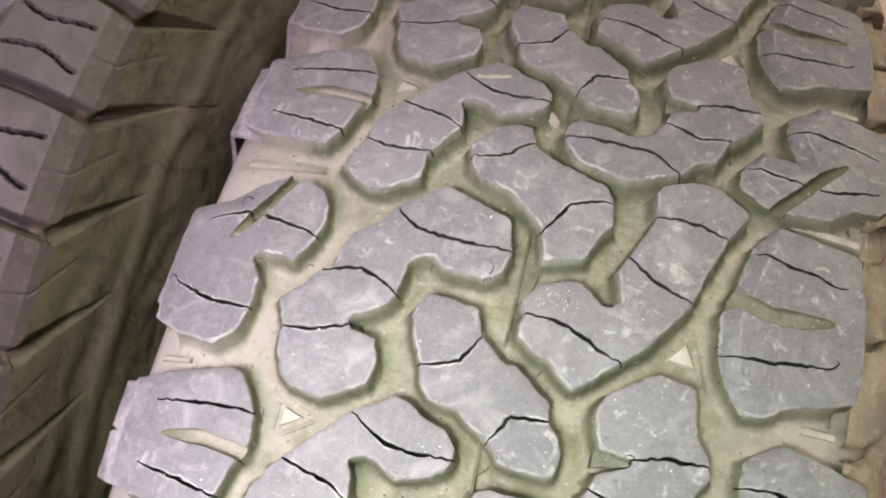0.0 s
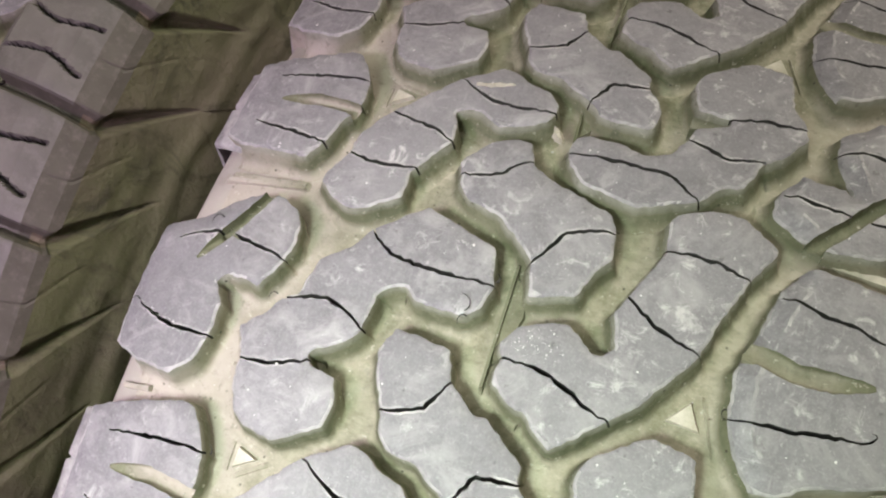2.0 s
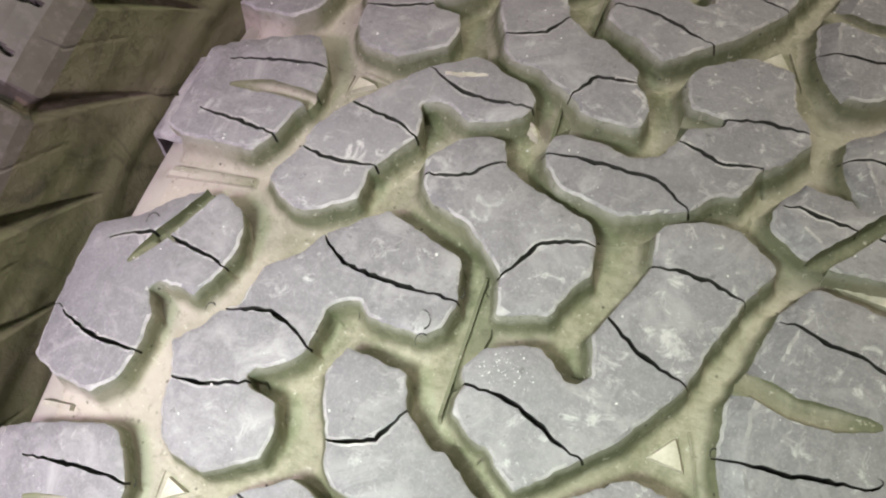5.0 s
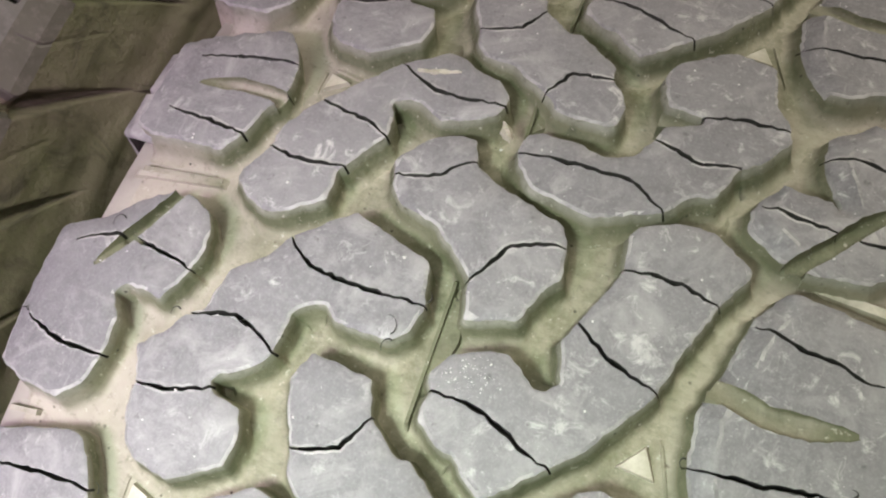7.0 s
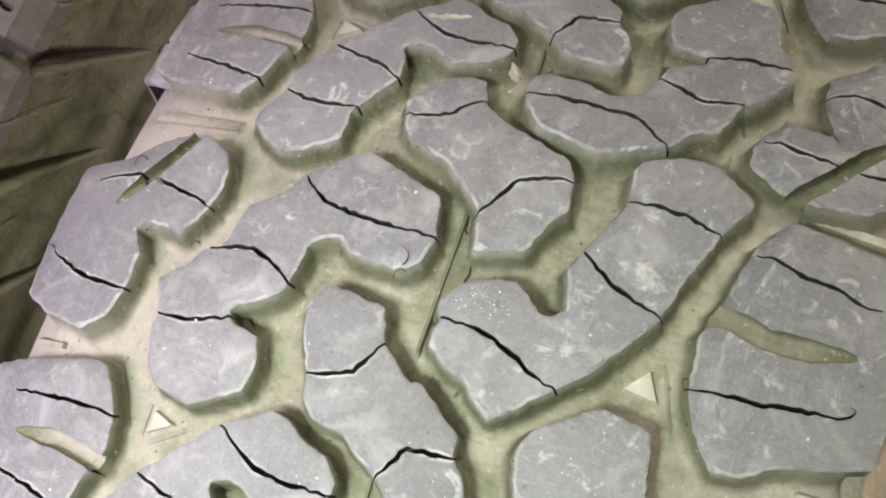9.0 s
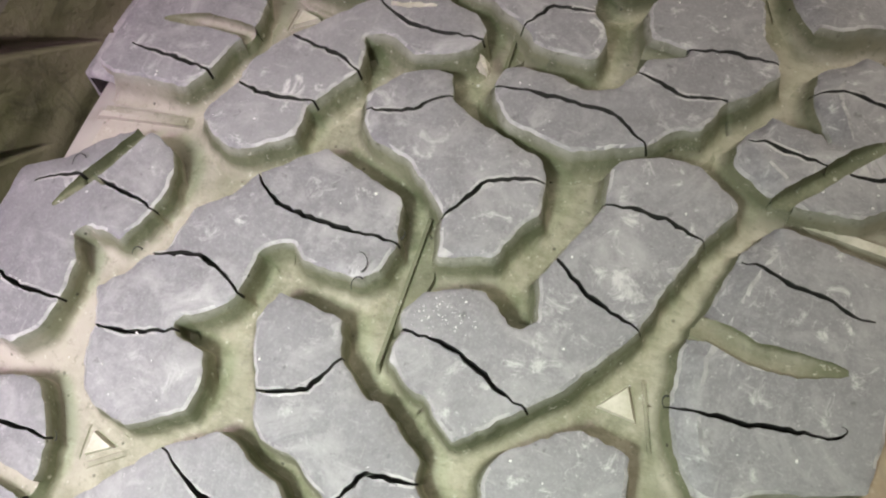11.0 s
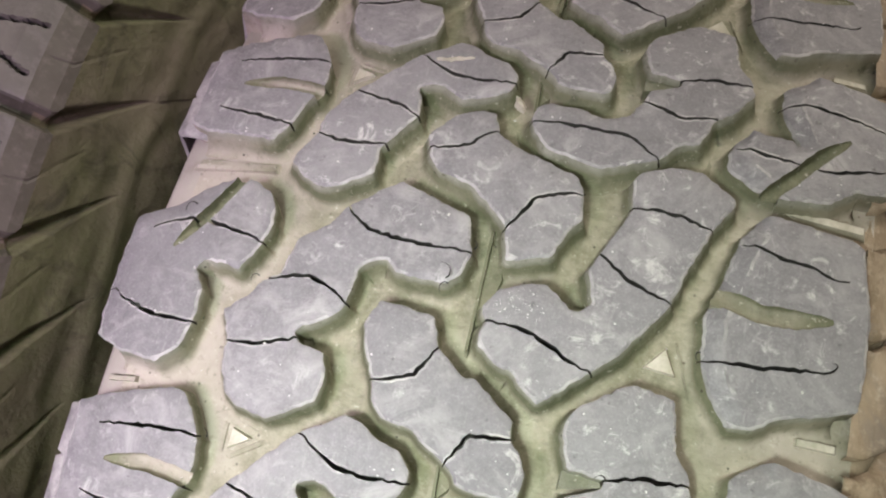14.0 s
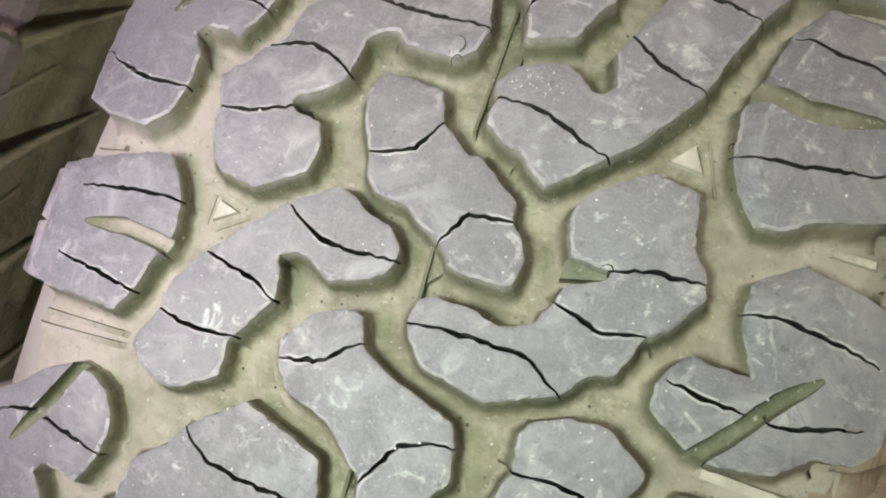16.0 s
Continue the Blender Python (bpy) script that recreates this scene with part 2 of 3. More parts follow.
def floor_paint():
    n = Nodes("red_brown_floor", 0.55)
    c = n.mix(n.ramp(n.noise(6, 5), 0.35, 0.65), (0.30, 0.175, 0.155), (0.38, 0.245, 0.215))
    c = n.mix(n.times(n.ramp(n.noise(45, 5), 0.5, 0.75), 0.5), c, (0.23, 0.130, 0.115))
    return n.done(c, n.noise(80, 4), 0.2, 0.001)


def wall_paint():
    n = Nodes("pale_wall_paint", 0.8)
    c = n.mix(n.noise(3, 5), (0.62, 0.58, 0.54), (0.72, 0.68, 0.64))
    return n.done(c, n.noise(150, 4), 0.15, 0.001)


FLOOR_RED, PAINT = floor_paint(), wall_paint()
slab("floor", (-3.0, -3.0, -0.1), (3.0, 3.0, 0.0), FLOOR_RED, "scuffed red-brown painted workshop floor", "floor")
slab("wall_north", (-3.0, 3.0, 0.0), (3.0, 3.1, 2.7), PAINT, "plain pale painted wall", "wall")
slab("wall_south", (-3.0, -3.1, 0.0), (3.0, -3.0, 2.7), PAINT, "plain pale painted wall", "wall")
slab("wall_east", (3.0, -3.1, 0.0), (3.1, 3.1, 2.7), PAINT, "plain pale painted wall", "wall")
slab("wall_west", (-3.1, -3.1, 0.0), (-3.0, 3.1, 2.7), PAINT, "plain pale painted wall", "wall")
slab("ceiling", (-3.1, -3.1, 2.7), (3.1, 3.1, 2.8), PAINT, "plain pale ceiling", "ceiling")

# ---- tyre: tread plan in millimetres (across, along), one pitch of the pattern ----
R, CROWN, DEPTH = 0.415, 0.6466, 8.0
PITCHES, START = 21, 470.0
STEP = 2 * math.pi / PITCHES
PLAN = {}


def plan(key, name, outline, sipes=(), slots=()):
    PLAN[key] = (name, outline, sipes, slots)


plan("A", "shoulder_lug",
    [(-108.4, 47.4), (-96.9, 53.3), (-89.5, 60.4), (-80.3, 65.8), (-73.3, 65.1), (-67.9, 62.5), (-64.9, 58.3), (-63.5, 52.6), (-64.9, 45.5), (-69.4, 36.6), (-73.2, 37.6), (-80.4, 37.6), (-82.5, 34.5), (-78.2, 28.6), (-77.5, 22), (-78.1, 17.2), (-79.6, 10.7), (-85.3, 5.1), (-97.3, 5.5), (-107.2, 8.8), (-108.9, 30.5)],
    sipes=[[(-101, 44.4), (-95.9, 47.2), (-89.1, 49.6), (-80, 48.9), (-71.5, 47.7), (-61.3, 45.5)],
           [(-104.1, 22), (-98.3, 19.9), (-91.6, 18.5), (-82.8, 18.5), (-74, 19.1)]],
    slots=[(4.2, [(-77.4, 67), (-82.9, 55.1), (-92.1, 39.7)])])
plan("B", "shoulder_lug",
    [(-105.8, -11), (-97.1, -6.9), (-86, -3.3), (-77.8, -0.6), (-73.1, -1), (-68.6, -6.4), (-65.1, -12.9), (-64.2, -19.7), (-65.1, -24.6), (-68, -29.5), (-68.9, -34.6), (-73.6, -44), (-84.6, -44), (-96.8, -44.5), (-104.6, -41.1), (-104.7, -26.7)],
    sipes=[[(-96.3, -15.4), (-86.9, -13.6), (-79.8, -12.3), (-71, -11.4), (-62.3, -11.6)],
           [(-96.3, -34.4), (-86.4, -35.6), (-78.3, -36.5), (-67.5, -38)]],
    slots=[(4.6, [(-59.4, -24.7), (-69.4, -23.1), (-78.9, -22.5), (-91.5, -24.5)])])
plan("C", "centre_block",
    [(-69.6, 24.4), (-63.7, 29.6), (-60.7, 35), (-56.2, 37.9), (-54.4, 49.5), (-46.5, 55.8), (-43.6, 61.5), (-39.8, 65), (-29.4, 73.6), (-7.2, 66.8), (-3.8, 55), (-5.2, 48.9), (-8.7, 45.5), (-15.8, 45.2), (-23.2, 45.6), (-26.8, 48.8), (-31.8, 46.7), (-34.1, 44.1), (-34.2, 37.8), (-34.5, 33.3), (-36.3, 30.4), (-40.1, 27.3), (-45.1, 24.9), (-46.6, 22.4), (-44.8, 20), (-36.8, 18.8), (-34.4, 12.6), (-34.8, 8.4), (-35.3, 5.5), (-45, -0.8), (-47.7, -2.3), (-57.4, -0.9), (-61.4, 1.8), (-65, 9.4), (-65.9, 17.2)],
    sipes=[[(-62.1, 35), (-55.4, 37.2), (-47.5, 39.2), (-42.3, 37.8), (-33.1, 33.2)],
           [(-68.6, 15.1), (-63.2, 16), (-55.7, 17.2), (-44.5, 21.4)],
           [(-43.4, 63.8), (-40.4, 60), (-34.8, 56.6), (-24.3, 55.4), (-17.8, 55.4), (-2.4, 56.1)]],
    slots=[])
plan("G", "centre_block",
    [(-52.6, -20.4), (-37.4, -3.7), (-26.1, 4), (-21.1, 3.2), (-15.2, -0.2), (-9.4, -1.4), (-5.2, -5.9), (-5.1, -9.1), (-6.6, -12.9), (-11.5, -15.9), (-19.5, -18.8), (-22.4, -17.3), (-26.5, -14.9), (-29.8, -14.5), (-34.2, -16.6), (-32, -21.8), (-31.1, -27.4), (-33.6, -31.1), (-37.9, -38.7), (-39.5, -41.1), (-38.7, -45.3), (-38.7, -49.6), (-48.8, -56.2), (-53.6, -57.1), (-59.7, -54.8), (-64.7, -50.5), (-64.5, -47.4), (-60.4, -39.2), (-60.1, -32.3), (-55.6, -24.3)],
    sipes=[[(-55.8, -20.8), (-46.8, -22.8), (-39.6, -24.2), (-30.1, -27.9)],
           [(-61.4, -38.3), (-54, -40.6), (-46.4, -40.5), (-36, -39.1)],
           [(-38.4, -2.4), (-32.3, -6.2), (-24.6, -9.8), (-16.6, -10.3), (-3.1, -8.7)]],
    slots=[])
plan("H", "centre_block",
    [(-25.2, 36.9), (-17.2, 36.6), (-9.1, 35.6), (-6.1, 27.7), (3, 21.1), (5.7, 21.8), (16.1, 14.7), (18, 13.2), (18.7, 8.3), (22.4, 4.4), (24.1, 0.7), (23.2, -5.9), (21.4, -6.9), (13.1, -7.2), (7.3, -6.2), (4.8, -2.7), (-4, 2), (-7.6, 4.8), (-16.4, 5.7), (-20, 9.6), (-21.6, 15.3), (-26, 23.6), (-27.9, 29.5)],
    sipes=[[(-22.7, 15), (-16.3, 16.4), (-10.4, 18.9), (-8.2, 23.2), (-5.4, 28.4)],
           [(3, -2.2), (5.3, 2.5), (8.1, 7), (13.6, 7.6), (21.6, 9)]],
    slots=[])
plan("I", "centre_block",
    [(-26.3, 90.7), (-20, 99.4), (-12.6, 102.8), (-8.2, 102.5), (-5.7, 95.6), (2.6, 91.4), (20.1, 86.1), (22.8, 80.6), (24, 72.7), (21.5, 69.8), (19.8, 65.1), (17.6, 59.5), (5.8, 55.8), (4.1, 62.2), (3.6, 65.8), (-2.1, 70.8), (-8.7, 76.2), (-19.5, 78.9), (-23.9, 83.5)],
    sipes=[[(-26.6, 86.3), (-19.2, 87.6), (-13.3, 89.7), (-9.7, 94), (-4.9, 96.6)],
           [(3.1, 64.3), (7.1, 71.6), (10.2, 76.9), (15.7, 79.4), (23.9, 80.9)]],
    slots=[])
plan("J", "centre_block",
    [(4.7, 37.5), (2.8, 41.6), (6.1, 47.3), (12.1, 50.1), (18.4, 51.7), (22, 49.6), (25.9, 46.1), (28.8, 46.2), (31.6, 49.3), (28.5, 58.6), (31.1, 64.8), (34.3, 72.7), (36.9, 80.1), (35.5, 88.9), (37.1, 92), (45.3, 96.1), (54.3, 96.7), (64.5, 90.2), (64.6, 88.1), (59.5, 78.6), (57.3, 71.6), (54.9, 66), (52, 54), (50, 50.4), (39.7, 35.3), (35.2, 31), (23, 18.9), (17.5, 22.7), (14.3, 26.1), (10.5, 26.4), (4.2, 30.6), (3.8, 34.2)],
    sipes=[[(2.1, 37.7), (11.4, 37.9), (18.3, 37), (29.2, 32.1), (37, 29.8)],
           [(29.5, 64.6), (39.5, 58), (52.9, 53.9)],
           [(35.5, 79.7), (44.2, 81), (51.7, 80.7), (60.5, 78)]],
    slots=[])
plan("K", "centre_block",
    [(31.3, 13.1), (31.5, 16.8), (33.1, 20.3), (44.1, 29.1), (47.1, 30.4), (57.7, 28.6), (59.2, 21.1), (60.1, 15.7), (63.9, 11.5), (66, 5.3), (62.8, 0), (60.2, -4.3), (55.4, -8), (54.2, -12.4), (52, -17.9), (46.2, -20.2), (43, -24.7), (41, -26.7), (25.7, -33.8), (9.3, -30.8), (4.2, -25.6), (2.5, -20.8), (3.4, -16), (7, -14.1), (15.5, -14.1), (23.2, -16.1), (30.4, -13.2), (33.8, -6.8), (34.9, -2.1), (43.8, 2.3), (43.9, 4.5), (34.3, 4.8)],
    sipes=[[(42.6, 4.1), (52.1, 7.1), (58.6, 7.5), (66.1, 8.5)],
           [(33, -6.1), (38.2, -7.8), (44.2, -9.8), (48, -9.5), (55.9, -7.5)],
           [(1.8, -22.2), (12.2, -20.8), (20.6, -20.7), (30.9, -20.6), (34.9, -22.5), (41.7, -27)]],
    slots=[])
plan("L", "shoulder_lug",
    [(73, 87.8), (76.9, 88.4), (98.5, 86.4), (101.3, 84.6), (104.4, 62.1), (104.2, 47.3), (103.4, 37.8), (95.7, 34.6), (83.3, 30.5), (77.5, 26.2), (71.7, 25.4), (68, 29.8), (64.6, 35.8), (62.4, 42.3), (61.2, 53.9), (62.7, 59.8), (65, 66), (65.2, 68.5), (67.9, 80.1)],
    sipes=[[(68.4, 77.7), (72.8, 77.2), (80.3, 75.1), (87.4, 75.1), (93.3, 73.1), (97.7, 73.5)],
           [(62.3, 41.6), (68.6, 42.1), (76.7, 42.8), (84.5, 44.4), (94.9, 46.4), (96.8, 48.3)]],
    slots=[(5.6, [(58.5, 59.5), (66.2, 59.8), (75.1, 57.6), (84.6, 58.5), (94.6, 60.6)])])
plan("N", "shoulder_lug",
    [(74.7, 12.5), (78.7, 16.4), (84.3, 19.8), (98.5, 17.6), (109.7, 14.6), (110.9, 0.4), (110, -15), (106, -20), (97.3, -21.3), (90.5, -27.7), (79.9, -29.6), (76.2, -29.9), (70.7, -28.5), (61.3, -22.6), (60.8, -16.8), (63.5, -11.2), (66.1, -8.2), (72.5, -8.9), (80.5, -8.2), (76.4, -0.5), (75, 3.7)],
    sipes=[[(74.6, 4.9), (80.9, 6.2), (89.9, 5.6), (100.4, 4.1), (105.5, 2.5)],
           [(62.8, -15), (69.6, -16.3), (81.4, -16.9)],
           [(84, -15.4), (86.2, -17.2), (91.1, -16.7), (99, -13.8), (105.8, -11.7)]],
    slots=[(4.4, [(72.1, -30.9), (80, -21.5), (87.2, -11.7), (95, -3.9)])])


def on_tyre(u, v, h):
    """The place on the tyre, from millimetres across, along and above the tread's surface; the hub is the origin."""
    a = (START + v) / 1000 / R
    r = R - CROWN * (u / 1000) ** 2 + h / 1000
    return (u / 1000, -r * math.cos(a), r * math.sin(a))


def resample(line, step, closed, jitter):
    out = []
    n = len(line) if closed else len(line) - 1
    for i in range(n):
        a, b = np.array(line[i], float), np.array(line[(i + 1) % len(line)], float)
        k = max(1, round(np.linalg.norm(b - a) / step))
        side = np.array([-(b - a)[1], (b - a)[0]]) / (np.linalg.norm(b - a) + 1e-9)
        for j in range(k):
            p = a + (b - a) * j / k
            out.append(p + side * (random.uniform(-jitter, jitter) if j else 0))
    if not closed:
        out.append(np.array(line[-1], float))
    return np.array(out)


def soften(line, amount):
    """Cuts the corners of a closed line a little, as worn rubber has them."""
    out = []
    n = len(line)
    for i in range(n):
        p, a, b = (np.array(line[k % n], float) for k in (i, i - 1, i + 1))
        for q in (a, b):
            d = np.linalg.norm(q - p)
            out.append(tuple(p + (q - p) * min(amount / d, 0.35)))
    return out


def ribbon(line, width, jitter, mouth=0.35):
    """A closed outline of a cut along a line, narrow at its ends; mouth: how wide the first end stays."""
    c = resample(line, 1.6, False, jitter)
    t = np.gradient(c, axis=0)
    t /= np.linalg.norm(t, axis=1)[:, None]
    nrm = np.stack([-t[:, 1], t[:, 0]], 1)
    n = len(c)
    if mouth == 1.0:
        w = np.array([width / 2 * min(1, math.sqrt((n - 0.7 - i) / 6.5)) * random.uniform(0.94, 1.06) for i in range(n)])[:, None]
    else:
        w = np.array([width / 2 * (mouth + (1 - mouth) * min(1, 3.0 * min(i, n - 1 - i) / n)) * random.uniform(0.7, 1.3) for i in range(n)])[:, None]
    return np.concatenate([c + nrm * w, (c - nrm * w)[::-1]])


def inside(points, poly):
    x, y = points[:, 0], points[:, 1]
    res = np.zeros(len(points), bool)
    px, py = poly[:, 0], poly[:, 1]
    for i in range(len(poly)):
        j = i - 1
        cross = (py[i] > y) != (py[j] > y)
        xx = (px[j] - px[i]) * (y - py[i]) / (py[j] - py[i] + 1e-12) + px[i]
        res ^= cross & (x < xx)
    return res


def distance(points, poly, closed=True):
    """Distances to a line, with the outward normal of its nearest piece (for a line that runs counter-clockwise)."""
    a = poly
    b = np.roll(poly, -1, 0)
    if not closed:
        a, b = a[:-1], b[:-1]
    d = b - a
    t = np.clip(((points[:, None] - a) * d).sum(2) / ((d * d).sum(1) + 1e-12), 0, 1)
    q = a + t[..., None] * d
    dist = np.linalg.norm(points[:, None] - q, axis=2)
    nrm = np.stack([d[:, 1], -d[:, 0]], 1) / (np.linalg.norm(d, axis=1)[:, None] + 1e-12)
    near = dist < dist.min(1)[:, None] + 0.02
    m = (near[..., None] * nrm).sum(1)
    return dist.min(1), m / (np.linalg.norm(m, axis=1)[:, None] + 1e-9)


FLARE = {"flare0": (0.0, -0.03), "flare1": (0.20, -0.36), "flare2": (0.42, -0.74), "flare3": (0.57, -0.90), "flare4": (0.76, -0.98), "flare5": (1.0, -1.0)}
SLOT_FLARE = {"slot0": (0.0, -0.02), "slot1": (0.14, -0.70), "slot2": (0.34, -0.96), "slot3": (0.9, -0.985)}


def block_mesh(name, outline, sipes, slots, chamfer=0.0, slot_depth=4.6):
    """A tread block: a worn top with cut sipes and moulded slots, a scuffed rim, and walls that flare into the groove."""
    from mathutils.geometry import delaunay_2d_cdt
    area = sum(a[0] * b[1] - b[0] * a[1] for a, b in zip(outline, outline[1:] + outline[:1]))
    if area < 0:
        outline = outline[::-1]
    rim = resample(soften(outline, 0.45), 1.7, True, 0.34)
    _, nrm = distance(rim, rim)
    inset = rim - nrm * 0.8
    keep = inside(inset, rim)
    inset = inset[keep]
    cuts = [(ribbon(s, 1.15, 0.36), 6.5, 4) for s in sipes] + [(ribbon(s, w, 0.1, 1.0), 4.5, 2) for w, s in slots]
    points, edges = [], []

    def add(line):
        base = len(points)
        points.extend(Vector(p) for p in line)
        edges.extend((base + i, base + (i + 1) % len(line)) for i in range(len(line)))

    add(rim)
    for c, _, _ in cuts:
        add(c)
    fixed = np.array([tuple(p) for p in points])
    free = [p for p in inset]
    lo, hi = rim.min(0), rim.max(0)
    grid = np.array([(x + random.uniform(-1, 1), y + random.uniform(-1, 1)) for x in np.arange(lo[0], hi[0], 5.0) for y in np.arange(lo[1], hi[1], 5.0)])
    grid = grid[inside(grid, rim)]
    grid = grid[distance(grid, rim)[0] > 2.2]
    if chamfer:
        for far in (chamfer, chamfer + 0.9):
            inner = rim - nrm * far
            inner = inner[inside(inner, rim)]
            inner = inner[distance(inner, rim)[0] > far * 0.94]
            grid = np.concatenate([grid[distance(grid, inner)[0] > 1.0] if far == chamfer else grid, inner])
    free = np.concatenate([np.array(free), grid])
    for c, _, _ in cuts[:len(sipes)]:
        _, side = distance(c, c)
        ring = c - side * random.choice((-0.6, 0.6))
        ring = ring[inside(ring, rim)]
        free = np.concatenate([free[distance(free, c)[0] > 0.9], ring])
    gap = np.linalg.norm(free[:, None] - fixed, axis=2).min(1)
    free = free[gap > 0.42]
    points.extend(Vector(p) for p in free)
    vs, _, tris, *_ = delaunay_2d_cdt(points, edges, [], 0, 1e-4)
    P = np.array([tuple(v) for v in vs])
    T = np.array([t for t in tris])
    mid = P[T].mean(1)
    body = inside(mid, rim)
    kind = np.where(body, 0, -1)
    for i, (c, _, _) in enumerate(cuts):
        kind[body & inside(mid, c)] = i + 1
    d_rim, n_rim = distance(P, rim)
    on_rim = d_rim < 0.03
    d_cut = np.min([distance(P, c)[0] for c, _, _ in cuts], axis=0) if cuts else np.full(len(P), 9.0)
    drop = np.where(on_rim, -0.48, 0.0)
    if chamfer:
        slope = np.clip((-n_rim[:, 0] - 0.2) * 3, 0, 1) * np.clip((np.abs(P[:, 0]) - 40) / 10, 0, 1)
        drop -= (2.9 if P[:, 0].mean() > 0 else 1.3) * np.clip(1 - d_rim / chamfer, 0, 1) * slope
    wave = np.array([0.22 * noise.noise((p[0] / 22, p[1] / 22, len(outline))) for p in P])
    n_slot, slot_half, near, shallow = np.zeros((len(P), 2)), np.zeros(len(P)), np.full(len(P), 1e9), np.ones(len(P))
    for (w, line), (c, _, _) in zip(slots, cuts[len(sipes):]):
        d, nn = distance(P, c)
        half, _ = distance(P, np.array(line, float), False)
        closer = d < near
        near[closer], n_slot[closer], slot_half[closer] = d[closer], nn[closer], np.minimum(half[closer], w / 2)
        gone = np.linalg.norm(P - np.array(line[-1], float), axis=1)
        shallow[closer] = np.clip(gone[closer] / 13, 0.1, 1)
    verts, faces, mats, index = [], [], [], {}

    def vert(i, level):
        if level in ("flare0", "slot0"):
            level = "top"
        key = (int(i), level)
        if key not in index:
            u, v = P[i]
            h = drop[i] + wave[i]
            if level in FLARE and level != "flare0":
                outer = abs(u) > 98
                k, z = FLARE[level]
                wide = 2.5 if outer else 5.2 - 5.0 * min(1, max(0, 0.35 + 1.0 * n_rim[i][1] + 0.25 * n_rim[i][0]))
                u, v = u + n_rim[i][0] * wide * k, v + n_rim[i][1] * wide * k
                h = z * (DEPTH + (12 if outer else 0.12)) + drop[i] * (1 + z)
            elif level in SLOT_FLARE:
                k, z = SLOT_FLARE[level]
                w = slot_half[i]
                u, v = u + n_slot[i][0] * w * k, v + n_slot[i][1] * w * k
                h = z * slot_depth * shallow[i]
            elif level == "mouth":
                h = -slot_depth * shallow[i]
            elif level != "top":
                h = -level
            index[key] = len(verts)
            verts.append(on_tyre(u, v, h))
        return index[key]

    seen = {}
    for t, k in zip(T, kind):
        if k < 0:
            continue
        if k == 0:
            rimmed = (d_rim[t].max() < 1.1 and n_rim[t][:, 1].mean() < 0.3 and noise.noise((P[t[0]][0] / 7, P[t[0]][1] / 7, 11.0)) > -0.22) or (d_cut[t].max() < 0.75 and noise.noise((P[t[0]][0] / 6, P[t[0]][1] / 6, 17.0)) > -0.12)
            if 0 < chamfer < 6 and slope[t].min() > 0.5 and abs(d_rim[t].mean() - chamfer - 0.4) < 0.4 and noise.noise((P[t[0]][0] / 9, P[t[0]][1] / 9, 4.0)) > -0.1:
                rimmed = True
            faces.append([vert(i, "top") for i in t])
            mats.append(1 if rimmed else 0)
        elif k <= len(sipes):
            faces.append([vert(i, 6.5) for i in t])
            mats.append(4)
        else:
            faces.append([vert(i, "mouth") for i in t])
            mats.append(3)
        for a, b in ((t[0], t[1]), (t[1], t[2]), (t[2], t[0])):
            seen[(int(a), int(b))] = int(k)

    def strip(a, b, levels, m):
        for hi, lo in zip(levels, levels[1:]):
            faces.append([vert(b, hi), vert(a, hi), vert(a, lo), vert(b, lo)])
            mats.append(m)

    for (a, b), k in seen.items():
        other = seen.get((b, a), -1)
        if other == -1:
            strip(a, b, list(FLARE) if k == 0 else list(FLARE)[1:] if k <= len(sipes) else ["mouth"] + [f for f in FLARE if -FLARE[f][1] * DEPTH > slot_depth + 0.3], 2)
        elif k == 0 and other > len(sipes):
            strip(a, b, list(SLOT_FLARE), 3)
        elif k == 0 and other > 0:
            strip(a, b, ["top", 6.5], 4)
    me = bpy.data.meshes.new(name)
    me.from_pydata(verts, [], faces)
    for m in (TOP, EDGE, WALL, SLOT if slot_depth < 4 else OLIVE_SLOT, CUT):
        me.materials.append(m)
    me.polygons.foreach_set("material_index", mats)
    me.polygons.foreach_set("use_smooth", [m < 4 for m in mats])
    groups = {}
    for f, m in zip(faces, mats):
        for a, b in zip(f, f[1:] + f[:1]):
            groups.setdefault((min(a, b), max(a, b)), set()).add(m)
    for e in me.edges:
        e.use_edge_sharp = len(groups[tuple(sorted(e.vertices))]) > 1
    me.update()
    return me


def prism_mesh(name, outline, low, high, shrink, material):
    """A small moulded piece that stands on the groove's floor: an outline in millimetres, drawn in towards its top."""
    c = np.mean(outline, axis=0)
    n = len(outline)
    verts = [on_tyre(*p, low) for p in outline] + [on_tyre(*(c + (np.array(p) - c) * shrink), high) for p in outline]
    faces = [[n + i for i in range(n)]] + [[i, (i + 1) % n, n + (i + 1) % n, n + i] for i in range(n)]
    me = bpy.data.meshes.new(name)
    me.from_pydata(verts, [], faces)
    me.materials.append(material)
    bm = bmesh.new()
    bm.from_mesh(me)
    bmesh.ops.recalc_face_normals(bm, faces=bm.faces)
    bm.to_mesh(me)
    bm.free()
    return me


def bar(a, b, width):
    a, b = np.array(a, float), np.array(b, float)
    d = (b - a) / np.linalg.norm(b - a)
    s = np.array([d[1], -d[0]]) * width / 2
    return [tuple(a + s), tuple(b + s), tuple(b - s), tuple(a - s)]


